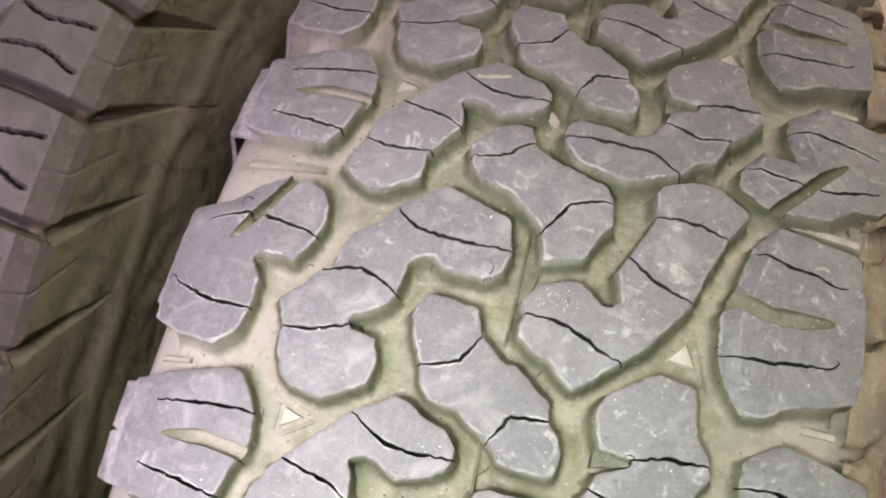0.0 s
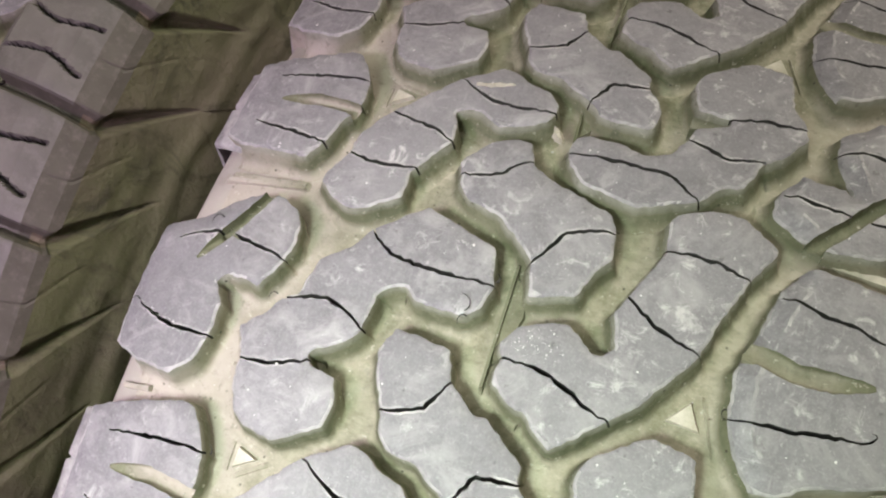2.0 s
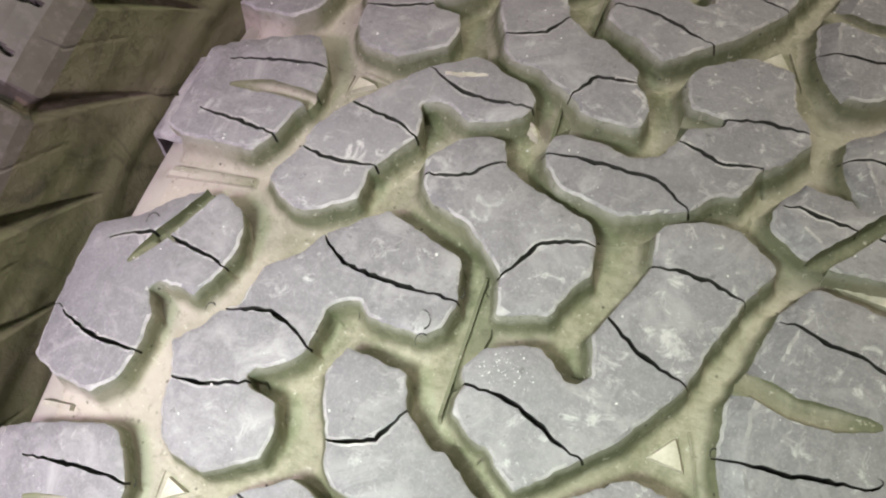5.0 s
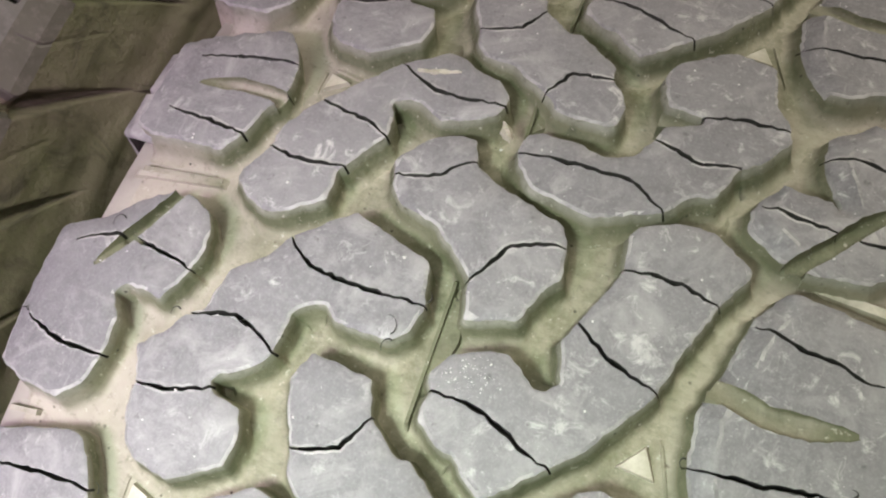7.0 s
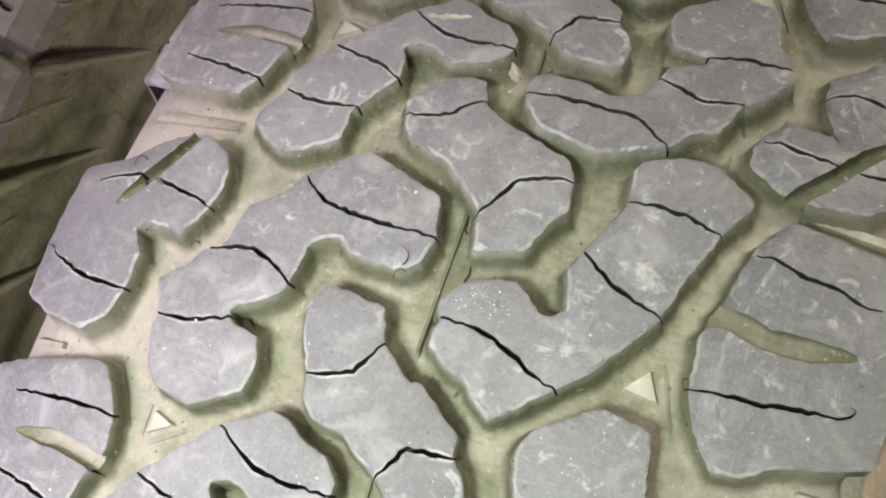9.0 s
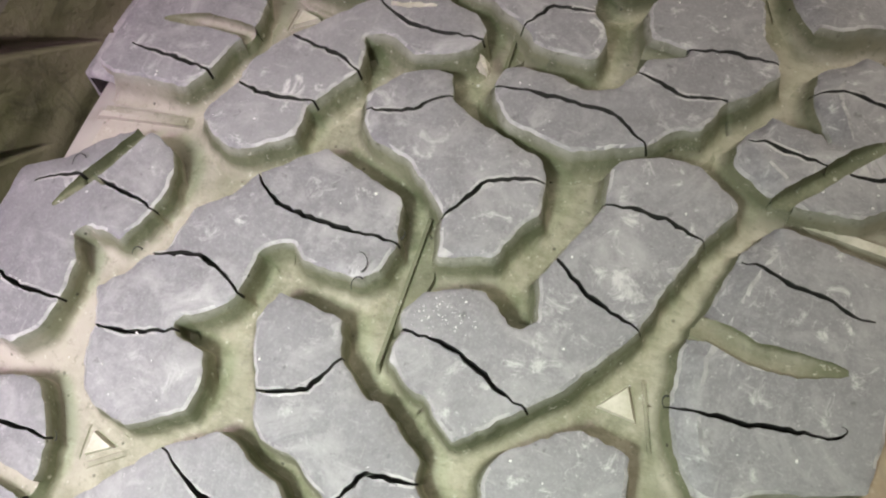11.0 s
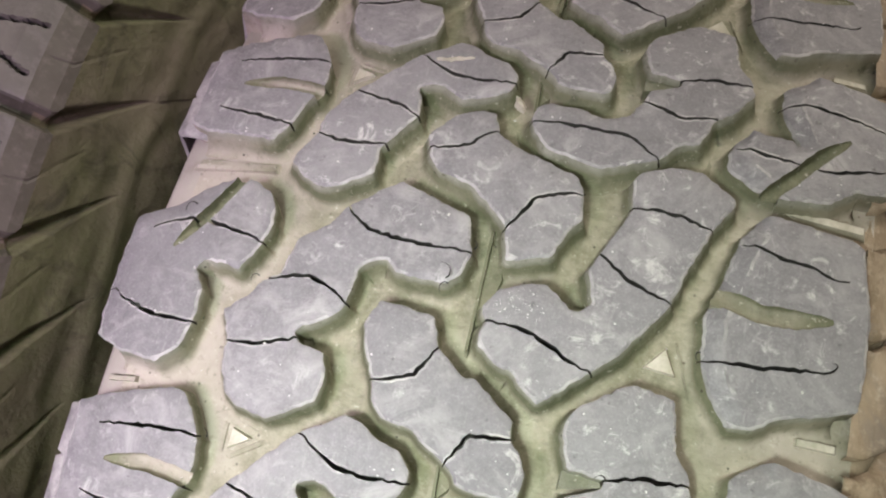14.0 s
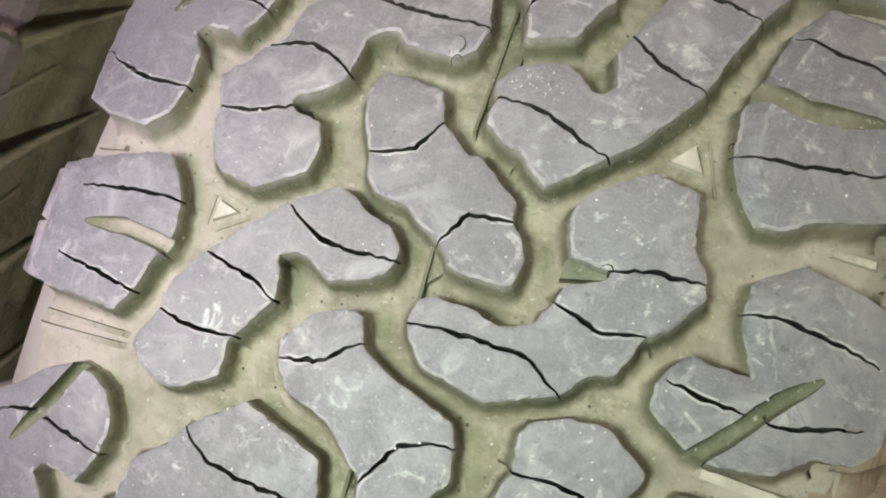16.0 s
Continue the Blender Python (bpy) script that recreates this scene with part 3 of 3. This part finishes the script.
def carcass_mesh(flank, bulge):
    """The tyre's body, turned round its axle: groove floor, shoulders, bulging sidewalls, beads and inner liner."""
    half = [(0, 0), (30, 0), (60, 0), (85, 0), (97, -0.3), (106, -1), (112, -3), (114, -8), (113.5, -18), (117, -38), (126, -66),
            (137, -100), (135, -140), (126, -165), (114, -185), (108, -198), (96, -199), (90, -190), (104, -160), (118, -120),
            (116, -80), (100, -45), (70, -32), (35, -28), (0, -27)]
    if bulge:
        half = [(u if u < 60 else u - bulge, h - (bulge if 60 < u < 127 and h > -70 else 0)) if k < 17 else (u, h) for k, (u, h) in enumerate(half)]
    prof = [(u, (R - CROWN * min(u, 105) ** 2 / 1e6) * 1000 - DEPTH + h) for u, h in half]
    slim = {} if bulge else {97: (97.5, -0.3), 106: (104.5, -1.5), 112: (107.6, -5.5), 114: (109, -13), 113.5: (110.8, -25), 117: (117, -42)}
    inner = [slim.get(round(u, 1), (u, h)) if k < 10 else (u, h) for k, (u, h) in enumerate(half)]
    left = [(-u, (R - CROWN * min(u, 105) ** 2 / 1e6) * 1000 - DEPTH + h) for u, h in inner[::-1]]
    ring = prof + left[1:-1]
    n, seg = len(ring), 336
    verts, faces, mats = [], [], []
    for k in range(seg):
        a = 2 * math.pi * k / seg
        verts.extend((u / 1000, -r / 1000 * math.cos(a), r / 1000 * math.sin(a)) for u, r in ring)
    floor_rows = {0, 1, 2, 3, 4, n - 1, n - 2, n - 3, n - 4}
    for k in range(seg):
        for i in range(n):
            j = (i + 1) % n
            a, b = k * n, (k + 1) % seg * n
            faces.append([a + i, a + j, b + j, b + i])
            mats.append(0 if i in floor_rows else 1 if i in (5, 6, 7, 8) else 3 if i in (n - 5, n - 6, n - 7, n - 8, n - 9) else 2)
    me = bpy.data.meshes.new("carcass")
    me.from_pydata(verts, [], faces)
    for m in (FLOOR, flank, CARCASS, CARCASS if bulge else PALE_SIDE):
        me.materials.append(m)
    me.polygons.foreach_set("material_index", mats)
    me.polygons.foreach_set("use_smooth", [True] * len(faces))
    me.update()
    return me


def side_lug_mesh(sign, v0, v1, notch, flank, sink):
    """A raised lug on the shoulder's flank, running down from the tread's edge."""
    prof = [(103.0, -3.5), (107.5, -4.2), (113.5, -6.0), (118.0, -11.0), (122.5, -24.0), (129.0, -42.0), (134.0, -62.0), (136.0, -78.0)]
    if sign < 0:
        prof = [(98.0, -2.6), (106.5, -4.0), (110.2, -6.0), (111.6, -11.0), (114.0, -24.0), (119.0, -42.0), (121.0, -52.0), (122.0, -60.0)]
    cols = (0, 0.012, 0.03, 0.1, 0.25, 0.44, 0.47, 0.5, 0.53, 0.56, 0.75, 0.9, 0.97, 0.988, 1)
    verts, faces = [], []

    def place(u, h, v):
        a = (START + v) / 1000 / R
        r = R - CROWN * 0.105 ** 2 + h / 1000
        return (sign * u / 1000, -r * math.cos(a), r * math.sin(a))

    for k, c in enumerate(cols):
        for i, (u, h) in enumerate(prof):
            wide = (v1 - v0) * (1 - 0.02 * i)
            v = (v0 + v1) / 2 + (c - 0.5) * wide + (max(0, i - 1.5) * 7.5 if sign > 0 else 0)
            out = min(1, i / 3)
            lift = (-5.0 if sign > 0 else -2.0) if k in (0, len(cols) - 1) else -0.5 if k in (1, len(cols) - 2) else 0.0
            lift += 0.5 * noise.noise((u / 6, v / 6, sign * 3))
            if notch and k == 7 and i > 1:
                lift = -2.0
            if i == len(prof) - 1:
                lift = -5.0
            verts.append(place(u + lift * out - sink * 0.6, h + lift * (1 - out * 0.7) - sink, v))
    m = len(prof)
    for k in range(len(cols) - 1):
        for i in range(m - 1):
            q = [k * m + i, k * m + i + 1, (k + 1) * m + i + 1, (k + 1) * m + i]
            faces.append(q if sign < 0 else q[::-1])
    me = bpy.data.meshes.new("side_lug")
    me.from_pydata(verts, [], faces)
    me.materials.append(flank)
    me.polygons.foreach_set("use_smooth", [True] * len(faces))
    me.update()
    return me


def tread_pieces(keys, warp=None, ribs=True):
    """The blocks and the small moulded pieces of one pitch; warp: moves places along the tread, as pitches differ in length."""
    def w(line):
        return [(u, warp(v)) for u, v in line] if warp else list(line)

    pieces = []
    for key in keys:
        name, outline, sipes, slots = PLAN[key]
        pieces.append((name, block_mesh(name, w(outline), [w(x) for x in sipes], [(d, w(x)) for d, x in slots],
                                        5.0 if key in "LN" else 6.2 if key in "AB" else 0.0, {"L": 2.0, "B": 3.2, "N": 4.2}.get(key, 4.4)), ""))
    for tri in ([(-58.6, -6.9), (-58.8, -13.8), (-51.6, -9.0)], [(53.5, 44.2), (47.8, 36.8), (57.6, 36.2)]):
        pieces.append(("wear_marker", prism_mesh("wear_marker", w(tri), -DEPTH - 1, -DEPTH + 1.5, 0.80, CREAM), "small cream moulded triangle"))
    big = [(-61.0, -3.6), (-60.4, -17.6), (-46.0, -7.2)]
    for a, b in zip(big, big[1:] + big[:1]):
        pieces.append(("marker_ridge", prism_mesh("marker_ridge", w(bar(a, b, 2.2)), -DEPTH - 1, -DEPTH + 0.4, 0.5, FLOOR), ""))
    for a, b, ledge in (((0.7, 4.0), (2.9, -23.0), [(0.9, 3.5), (2.0, -13.0), (5.5, -9.0), (7.0, -1.0), (4.5, 4.5)]),
                        ((-0.3, 68.0), (1.0, 27.0), [(0.0, 64.0), (0.7, 36.0), (4.0, 41.0), (6.0, 52.0), (4.0, 62.0)])):
        pieces.append(("tie_bar", prism_mesh("tie_bar", w(bar(a, b, 1.0)), -DEPTH - 1, -DEPTH + 3.0, 0.88, WALL), ""))
        pieces.append(("tie_ledge", prism_mesh("tie_ledge", w(ledge), -DEPTH - 1, -DEPTH + 1.7, 0.86, WALL), ""))
    pieces.append(("tie_stub", prism_mesh("tie_stub", w([(32.5, -0.8), (44.0, 2.4), (44.0, 5.2), (32.5, 4.6)]), -DEPTH - 1, -2.6, 0.92, WALL), "pale shallow rubber web"))
    if ribs:
        pieces.append(("groove_rib", prism_mesh("groove_rib", w(bar((89.5, 27.4), (102, 27.8), 2.4)), -DEPTH - 2, -DEPTH + 1.3, 0.8, CREAM), "cream moulded rib"))
        pieces.append(("groove_rib", prism_mesh("groove_rib", w(bar((74, 94.0), (104, 93.4), 2.8)), -DEPTH - 2, -DEPTH + 3.0, 0.85, CREAM), "cream moulded rib"))
    pieces.append(("groove_rib", prism_mesh("groove_rib", w(bar((55.4, 48.0), (62.6, 28.5), 0.9)), -DEPTH - 1, -DEPTH + 0.6, 0.7, FLOOR), ""))
    for a, b, wide in (((-102, 69.6), (-69, 73.4), 2.0), ((-103, -2.9), (-92, -1.2), 1.8), 
                       ((-101, -52.6), (-69, -50.0), 2.0)) if ribs else ():
        pieces.append(("groove_rib", prism_mesh("groove_rib", w(bar(a, b, wide)), -DEPTH - 2, -DEPTH + 1.4, 0.8, FLOOR), ""))
    return pieces


def place_pieces(hub, pieces, turns):
    for name, me, note in pieces:
        for turn in turns:
            ob = new(name, me)
            ob.parent = hub
            ob.matrix_basis = Matrix.Rotation(turn, 4, "X")
            tagged(ob, note)


def tyre_hub(label):
    hub = new("tyre")
    hub.empty_display_size = 0.1
    return tagged(hub, label, "tyre", group="row of tyres")


SHORT = 2.4


def short_pitch(v):
    t = min(1, max(0, (v + 8) / 12))
    return v - SHORT * t * t * (3 - 2 * t)


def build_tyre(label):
    hub = tyre_hub(label)
    new("carcass", carcass_mesh(SIDE, 0.0)).parent = hub
    place_pieces(hub, tread_pieces(PLAN), [k * STEP - (SHORT / 1000 / R if 2 <= k <= 10 else 0) for k in range(PITCHES) if k != 1])
    place_pieces(hub, tread_pieces(PLAN, short_pitch), [STEP])
    for sign, v0, v1, notch in ((-1, 13, 46, True), (-1, -45, -11.5, True), (1, 26.0, 57.5, False), (1, 59, 88.0, False), (1, -22.5, 22, True), (1, 88.8, 101, False)):
        me = side_lug_mesh(sign, v0, v1, notch, EDGE if sign < 0 else SIDE, 4.5 if v0 == 88.8 else 0.0)
        place_pieces(hub, [("side_lug", me, "dusty flank lug" if sign > 0 else "scuffed grey flank lug")], [k * STEP for k in range(PITCHES)])
    return hub


# ---- the neighbouring tyre: blunt shoulder lugs with bevelled ends, and a creased sidewall coloured dark for shade ----
LUGS, FIRST_GAP = 51, -35.5
LUG_STEP = 2 * math.pi / LUGS
LUG_LONG = LUG_STEP * R * 1000
SHOULDER = [(58, 398), (60, 409), (64, 411.5), (84, 410), (91, 408.5), (93, 407.4), (99, 404.2), (100.2, 403), (106, 398), (108.4, 394),
            (112, 384), (117, 369), (121, 356), (126, 340), (130, 322), (133, 302), (132, 280), (124, 252)]


def along(profile, step):
    """Points every few millimetres on a profile, with their outward normals."""
    pts = resample(profile, step, False, 0.0)
    t = np.gradient(pts, axis=0)
    t /= np.linalg.norm(t, axis=1)[:, None]
    return pts, np.stack([-t[:, 1], t[:, 0]], 1)


def bump_at(x, centre, half):
    return max(0.0, 1 - ((x - centre) / half) ** 2)


def shoulder_sink(u, r, e, whole):
    """How deep the surface lies under the shoulder's profile; e: millimetres past a gap's middle line, whole: along the whole tyre."""
    near = min(e, LUG_LONG - e)
    if r > 394:
        half, deep, slope = 0.7 + 0.05 * max(0.0, 404 - r), 7.0, 3.2
    else:
        k = max(0.0, (r - 359) / 35)
        half, deep, slope = 0.3 + 2.4 * k, (2.6 if 400 < whole < 2440 else 8.0) * k ** 0.7, 0.6 + 2.6 * k
    sink = deep * min(1.0, max(0.0, (half + slope - near) / slope)) if deep else 0.0
    mid = e - LUG_LONG * 0.52 - 0.35 * (395 - r)
    if r > 380:
        sink += (0.7 if r < 393 else 0.4 if u > 96 else 0.0) * bump_at(mid, 0.0, 0.9)
    if 62 < u < 97:
        for where in (0.30, 0.66):
            ragged = e - LUG_LONG * where - 2.2 * math.sin(u / 7 + where * 9) - 0.8 * noise.noise((u / 2.5, where * 9, 1.0))
            sink += 4.5 * bump_at(ragged, 0.0, 1.0)
    else:
        fold = noise.noise((r / 26, whole / 46, 3.0)) * 2.0 + noise.noise((r / 9 + whole / 40, whole / 30, 7.0)) * 0.9 + noise.noise((r / 4, whole / 11, 5.0)) * 0.35
        sink += fold * min(1, max(0, (388 - r) / 12))
        rim = r - 354 - 5 * noise.noise((whole / 50, 2.0, 9.0))
        sink -= 1.1 * bump_at(rim, 0.0, 5.0) - 0.7 * bump_at(rim, 9.0, 6.0)
    return sink


EDGE_COLS = (0.0, 0.5, 1.0, 1.6, 2.3, 3.0, 3.8, 4.8, 6.0, 7.3, 8.6, 10.0)
SIPE_COLS = tuple(LUG_LONG * w + d for w in (0.30, 0.66) for d in (-4, -3, -2.2, -1.5, -0.8, 0, 0.8, 1.5, 2.2, 3, 4))
LUG_COLS = sorted(EDGE_COLS + tuple(LUG_LONG - c for c in EDGE_COLS) + SIPE_COLS + tuple(LUG_LONG * 0.52 + d for d in (-2, -1.2, -0.5, 0, 0.5, 1.2, 2)))


def shoulder_grid(pts, nrm, lugs):
    verts, sinks = [], []
    for k in range(lugs):
        for e in (LUG_COLS if k == lugs - 1 and lugs == 1 else LUG_COLS[:-1]):
            for (u, r), n in zip(pts, nrm):
                lean = 0.92 * (396 - r) if r < 396 else 0.10 * (104 - u)
                v = FIRST_GAP + k * LUG_LONG + e + min(lean, 60)
                d = shoulder_sink(u, r, e, v)
                rr = r + 0.25 * noise.noise((u / 5, e / 5, 2.0)) - n[1] * d
                a = (START + v) / 1000 / R
                verts.append(((u - n[0] * d) / 1000, -rr / 1000 * math.cos(a), rr / 1000 * math.sin(a)))
                sinks.append(d)
    return verts, sinks


def neighbour_lug_mesh():
    pts, nrm = along(SHOULDER[:10], 1.6)
    verts, sinks = shoulder_grid(pts, nrm, 1)
    m, cols = len(pts), len(LUG_COLS)
    faces, mats = [], []
    for k in range(cols - 1):
        for i in range(m - 1):
            q = [k * m + i, (k + 1) * m + i, (k + 1) * m + i + 1, k * m + i + 1]
            u, r = (pts[i] + pts[i + 1]) / 2
            d = sum(sinks[j] for j in q) / 4
            gap = min(LUG_COLS[k], LUG_LONG - LUG_COLS[k + 1])
            faces.append(q)
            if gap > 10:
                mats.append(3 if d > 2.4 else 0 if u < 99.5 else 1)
            else:
                mats.append(2 if d > 4.5 and r < 401 else 1 if d > 1.2 or u > 99.5 else 0)
    me = bpy.data.meshes.new("shoulder_lug")
    me.from_pydata(verts, [], faces)
    for mat in (SHADED_LUG, FACET, CLAY, CUT):
        me.materials.append(mat)
    me.polygons.foreach_set("material_index", mats)
    me.update()
    return me


def sidewall_mesh():
    pts, nrm = along(SHOULDER[9:], 2.4)
    verts, _ = shoulder_grid(pts, nrm, LUGS)
    m, cols = len(pts), (len(LUG_COLS) - 1) * LUGS
    faces = [[k * m + i, (k + 1) % cols * m + i, (k + 1) % cols * m + i + 1, k * m + i + 1] for k in range(cols) for i in range(m - 1)]
    me = bpy.data.meshes.new("sidewall")
    me.from_pydata(verts, [], faces)
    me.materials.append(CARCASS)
    me.polygons.foreach_set("use_smooth", [True] * len(faces))
    me.update()
    return me


def build_neighbour(label):
    hub = tyre_hub(label)
    # The darker flank material carries the shade between the two tyres.
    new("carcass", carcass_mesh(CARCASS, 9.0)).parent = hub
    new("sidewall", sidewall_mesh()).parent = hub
    place_pieces(hub, tread_pieces("ABCGHIJK", None, False), [k * STEP for k in range(PITCHES)])
    place_pieces(hub, [("shoulder_lug", neighbour_lug_mesh(), "brown-grey bevelled shoulder lug")], [k * LUG_STEP for k in range(LUGS)])
    return hub


tyre = build_tyre("worn all-terrain tyre standing upright, dusty grey tread blocks")
tyre.location = (0, 0, 0.415)
neighbour = build_neighbour("all-terrain tyre with flank coloured dark for shade, standing beside another")
neighbour.matrix_basis = pose(-0.288, 0.08, 0.413, -6.3, 0, 0)

# ---- grit on the tread ----


def pale_dust():
    n = Nodes("pale_dust_crumbs", 0.8)
    return n.done(n.mix(n.noise(300, 3), (0.52, 0.51, 0.49), (0.74, 0.72, 0.69)))


DUST = pale_dust()


def grit():
    """Pale crumbs of dust and torn rubber, lying on the block tops and in the grooves."""
    rnd = random.Random(7)
    outlines = [np.array(o) for _, o, _, _ in PLAN.values()]
    verts, faces = [], []
    for k in range(560):
        u, v = rnd.uniform(-96, 98), rnd.uniform(-100, 190)
        if k > 440:
            u, v = rnd.gauss(11, 5.0), rnd.gauss(44.5, 2.5)
        local = np.array([(u, v + k * STEP * R * 1000) for k in (-2, -1, 0, 1)])
        gap = min(distance(local, o)[0].min() for o in outlines)
        on_top = any(inside(local, o).any() for o in outlines)
        if gap < 1.2 or (not on_top and gap < 5.5):
            continue
        size = rnd.choice((0.12, 0.16, 0.2, 0.24, 0.3, 0.42)) * (0.65 if k > 440 else 1.0)
        ground = -0.05 if on_top else -DEPTH - 0.05
        base = len(verts)
        for a in range(5):
            r = size * rnd.uniform(0.6, 1.3)
            verts.append(on_tyre(u + r * math.cos(a * 1.257), v + r * math.sin(a * 1.257), ground))
        for a in range(5):
            r = size * rnd.uniform(0.35, 0.8)
            verts.append(on_tyre(u + r * math.cos(a * 1.257 + 0.3), v + r * math.sin(a * 1.257 + 0.3), ground + size * rnd.uniform(0.5, 1.0)))
        faces.append([base + 5 + a for a in range(5)])
        faces.extend([base + a, base + (a + 1) % 5, base + 5 + (a + 1) % 5, base + 5 + a] for a in range(5))
    ob = mesh_object("grit", verts, faces, [DUST])
    ob.location = tyre.location
    return tagged(ob, "pale crumbs of dust and rubber lying on the tread", "grit", kind="stuff")


grit()


def spur(u, v, turn, length, lift):
    """A thin curl of moulding flash left on the rubber."""
    curve = bpy.data.curves.new("rubber_spur", "CURVE")
    curve.dimensions, curve.bevel_depth, curve.bevel_resolution = "3D", 0.00022, 1
    line = curve.splines.new("POLY")
    line.points.add(6)
    for k, p in enumerate(line.points):
        a, d = turn + k * 0.28, length * k / 6
        p.co = (*on_tyre(u + d * math.cos(a), v + d * math.sin(a), 0.1 + lift * math.sin(k / 6 * math.pi)), 1)
        p.radius = 1 - 0.12 * k
    me_ob = new("spur_curve", curve)
    me = bpy.data.meshes.new_from_object(me_ob.evaluated_get(bpy.context.evaluated_depsgraph_get()))
    bpy.data.objects.remove(me_ob)
    me.name = "rubber_spur"
    me.materials.append(CUT)
    ob = new("rubber_spur", me)
    ob.parent = tyre
    return ob


for u, v, turn, length, lift in ((-89.5, 54, 2.2, 4, 0.8), (-9, 47, 0.4, 5, 1.0), (-104.5, 22.5, 1.9, 3, 0.4), (96.6, 48.0, 0.7, 1.6, 0.5),
                                   (44.2, 4.6, 1.6, 3.0, 0.9), (-8.0, 45.6, 2.6, 3.5, 0.6), (-3.4, 57.0, 0.2, 2.6, 0.8), (-62.0, 36.0, 2.2, 2.8, 0.6),
                                   (61.6, 43.0, 2.9, 2.4, 0.5), (-62.6, -11.2, 0.5, 2.6, 0.7)):
    spur(u, v, turn, length, lift)

def torn_flash(u, v, length, turn):
    """A ragged pale lip of rubber, torn along a block's edge."""
    rnd = random.Random(round(u * 7 + v))
    verts, faces, rows = [], [], 9
    for k in range(rows):
        d = (k / (rows - 1) - 0.5) * length
        x, y = u + d * math.cos(turn), v + d * math.sin(turn)
        w = 1.5 * math.sin(math.pi * (k + 0.5) / rows) * rnd.uniform(0.7, 1.3)
        for side, h in ((-1.0, -1.6), (-0.4, rnd.uniform(0.0, 0.8)), (0.3, rnd.uniform(0.2, 1.1)), (1.0, -1.6)):
            verts.append(on_tyre(x - math.sin(turn) * w * side, y + math.cos(turn) * w * side, h))
    for k in range(rows - 1):
        faces.extend([4 * k + j, 4 * k + j + 1, 4 * k + j + 5, 4 * k + j + 4] for j in range(3))
    return mesh_object("torn_flash", verts, faces, [CREAM], tyre, "ragged pale torn rubber lip")


torn_flash(-26, 120.5, 12, 0.25)
torn_flash(-2, 107.5, 6, -0.9)

# ---- low cabinet and shelf behind the tyres ----


def boxed(name, lo, hi, material, parent, bevel=0.004, label=""):
    bm = bmesh.new()
    bmesh.ops.create_cube(bm, size=1)
    for v in bm.verts:
        v.co = [p + (q - p) * (c + 0.5) for p, q, c in zip(lo, hi, v.co)]
    bmesh.ops.bevel(bm, geom=bm.edges[:], offset=bevel, segments=2, affect="EDGES")
    me = bpy.data.meshes.new(name)
    bm.to_mesh(me)
    bm.free()
    me.materials.append(material)
    ob = new(name, me)
    ob.parent = parent
    return tagged(ob, label)


def plain(name, colour, other, rough):
    n = Nodes(name, rough)
    return n.done(n.mix(n.ramp(n.noise(14, 5), 0.35, 0.65), colour, other), n.noise(200, 3), 0.15, 0.0006)


GREY_FRONT = plain("grey_purple_panel", (0.32, 0.27, 0.27), (0.37, 0.315, 0.315), 0.6)
WHITE_TOP = plain("white_enamel", (0.84, 0.78, 0.74), (0.78, 0.71, 0.67), 0.35)
BLACK = plain("black_plastic", (0.03, 0.028, 0.028), (0.05, 0.048, 0.048), 0.5)
TAN_WOOD = plain("tan_board", (0.34, 0.22, 0.17), (0.42, 0.28, 0.22), 0.6)
PINK = plain("pinkish_laminate", (0.74, 0.56, 0.48), (0.66, 0.50, 0.43), 0.5)

cabinet = tagged(new("low_cabinet"), "low cabinet with grey front and white top on red floor", "cabinet")
boxed("body", (0.22, 0.745, 0.0), (1.10, 0.880, 0.255), GREY_FRONT, cabinet)
boxed("front_panel", (0.22, 0.735, 0.005), (1.10, 0.744, 0.250), GREY_FRONT, cabinet, 0.002)
boxed("top", (0.20, 0.725, 0.256), (1.12, 0.885, 0.284), WHITE_TOP, cabinet, 0.006, "white enamelled top with rounded lip")
for k in range(7):
    x = 0.404 + 0.012 * k
    boxed("vent_slat", (x, 0.745, 0.2845), (x + 0.006, 0.822, 0.289), BLACK, cabinet, 0.001, "black vent slat")
shelf = tagged(new("low_shelf"), "tan low shelf with pinkish laminate board behind the cabinet", "shelf")
boxed("carcass", (0.15, 0.895, 0.0), (1.2, 1.02, 0.300), TAN_WOOD, shelf)
boxed("board", (0.14, 0.890, 0.302), (1.2, 1.03, 0.318), PINK, shelf, 0.004)
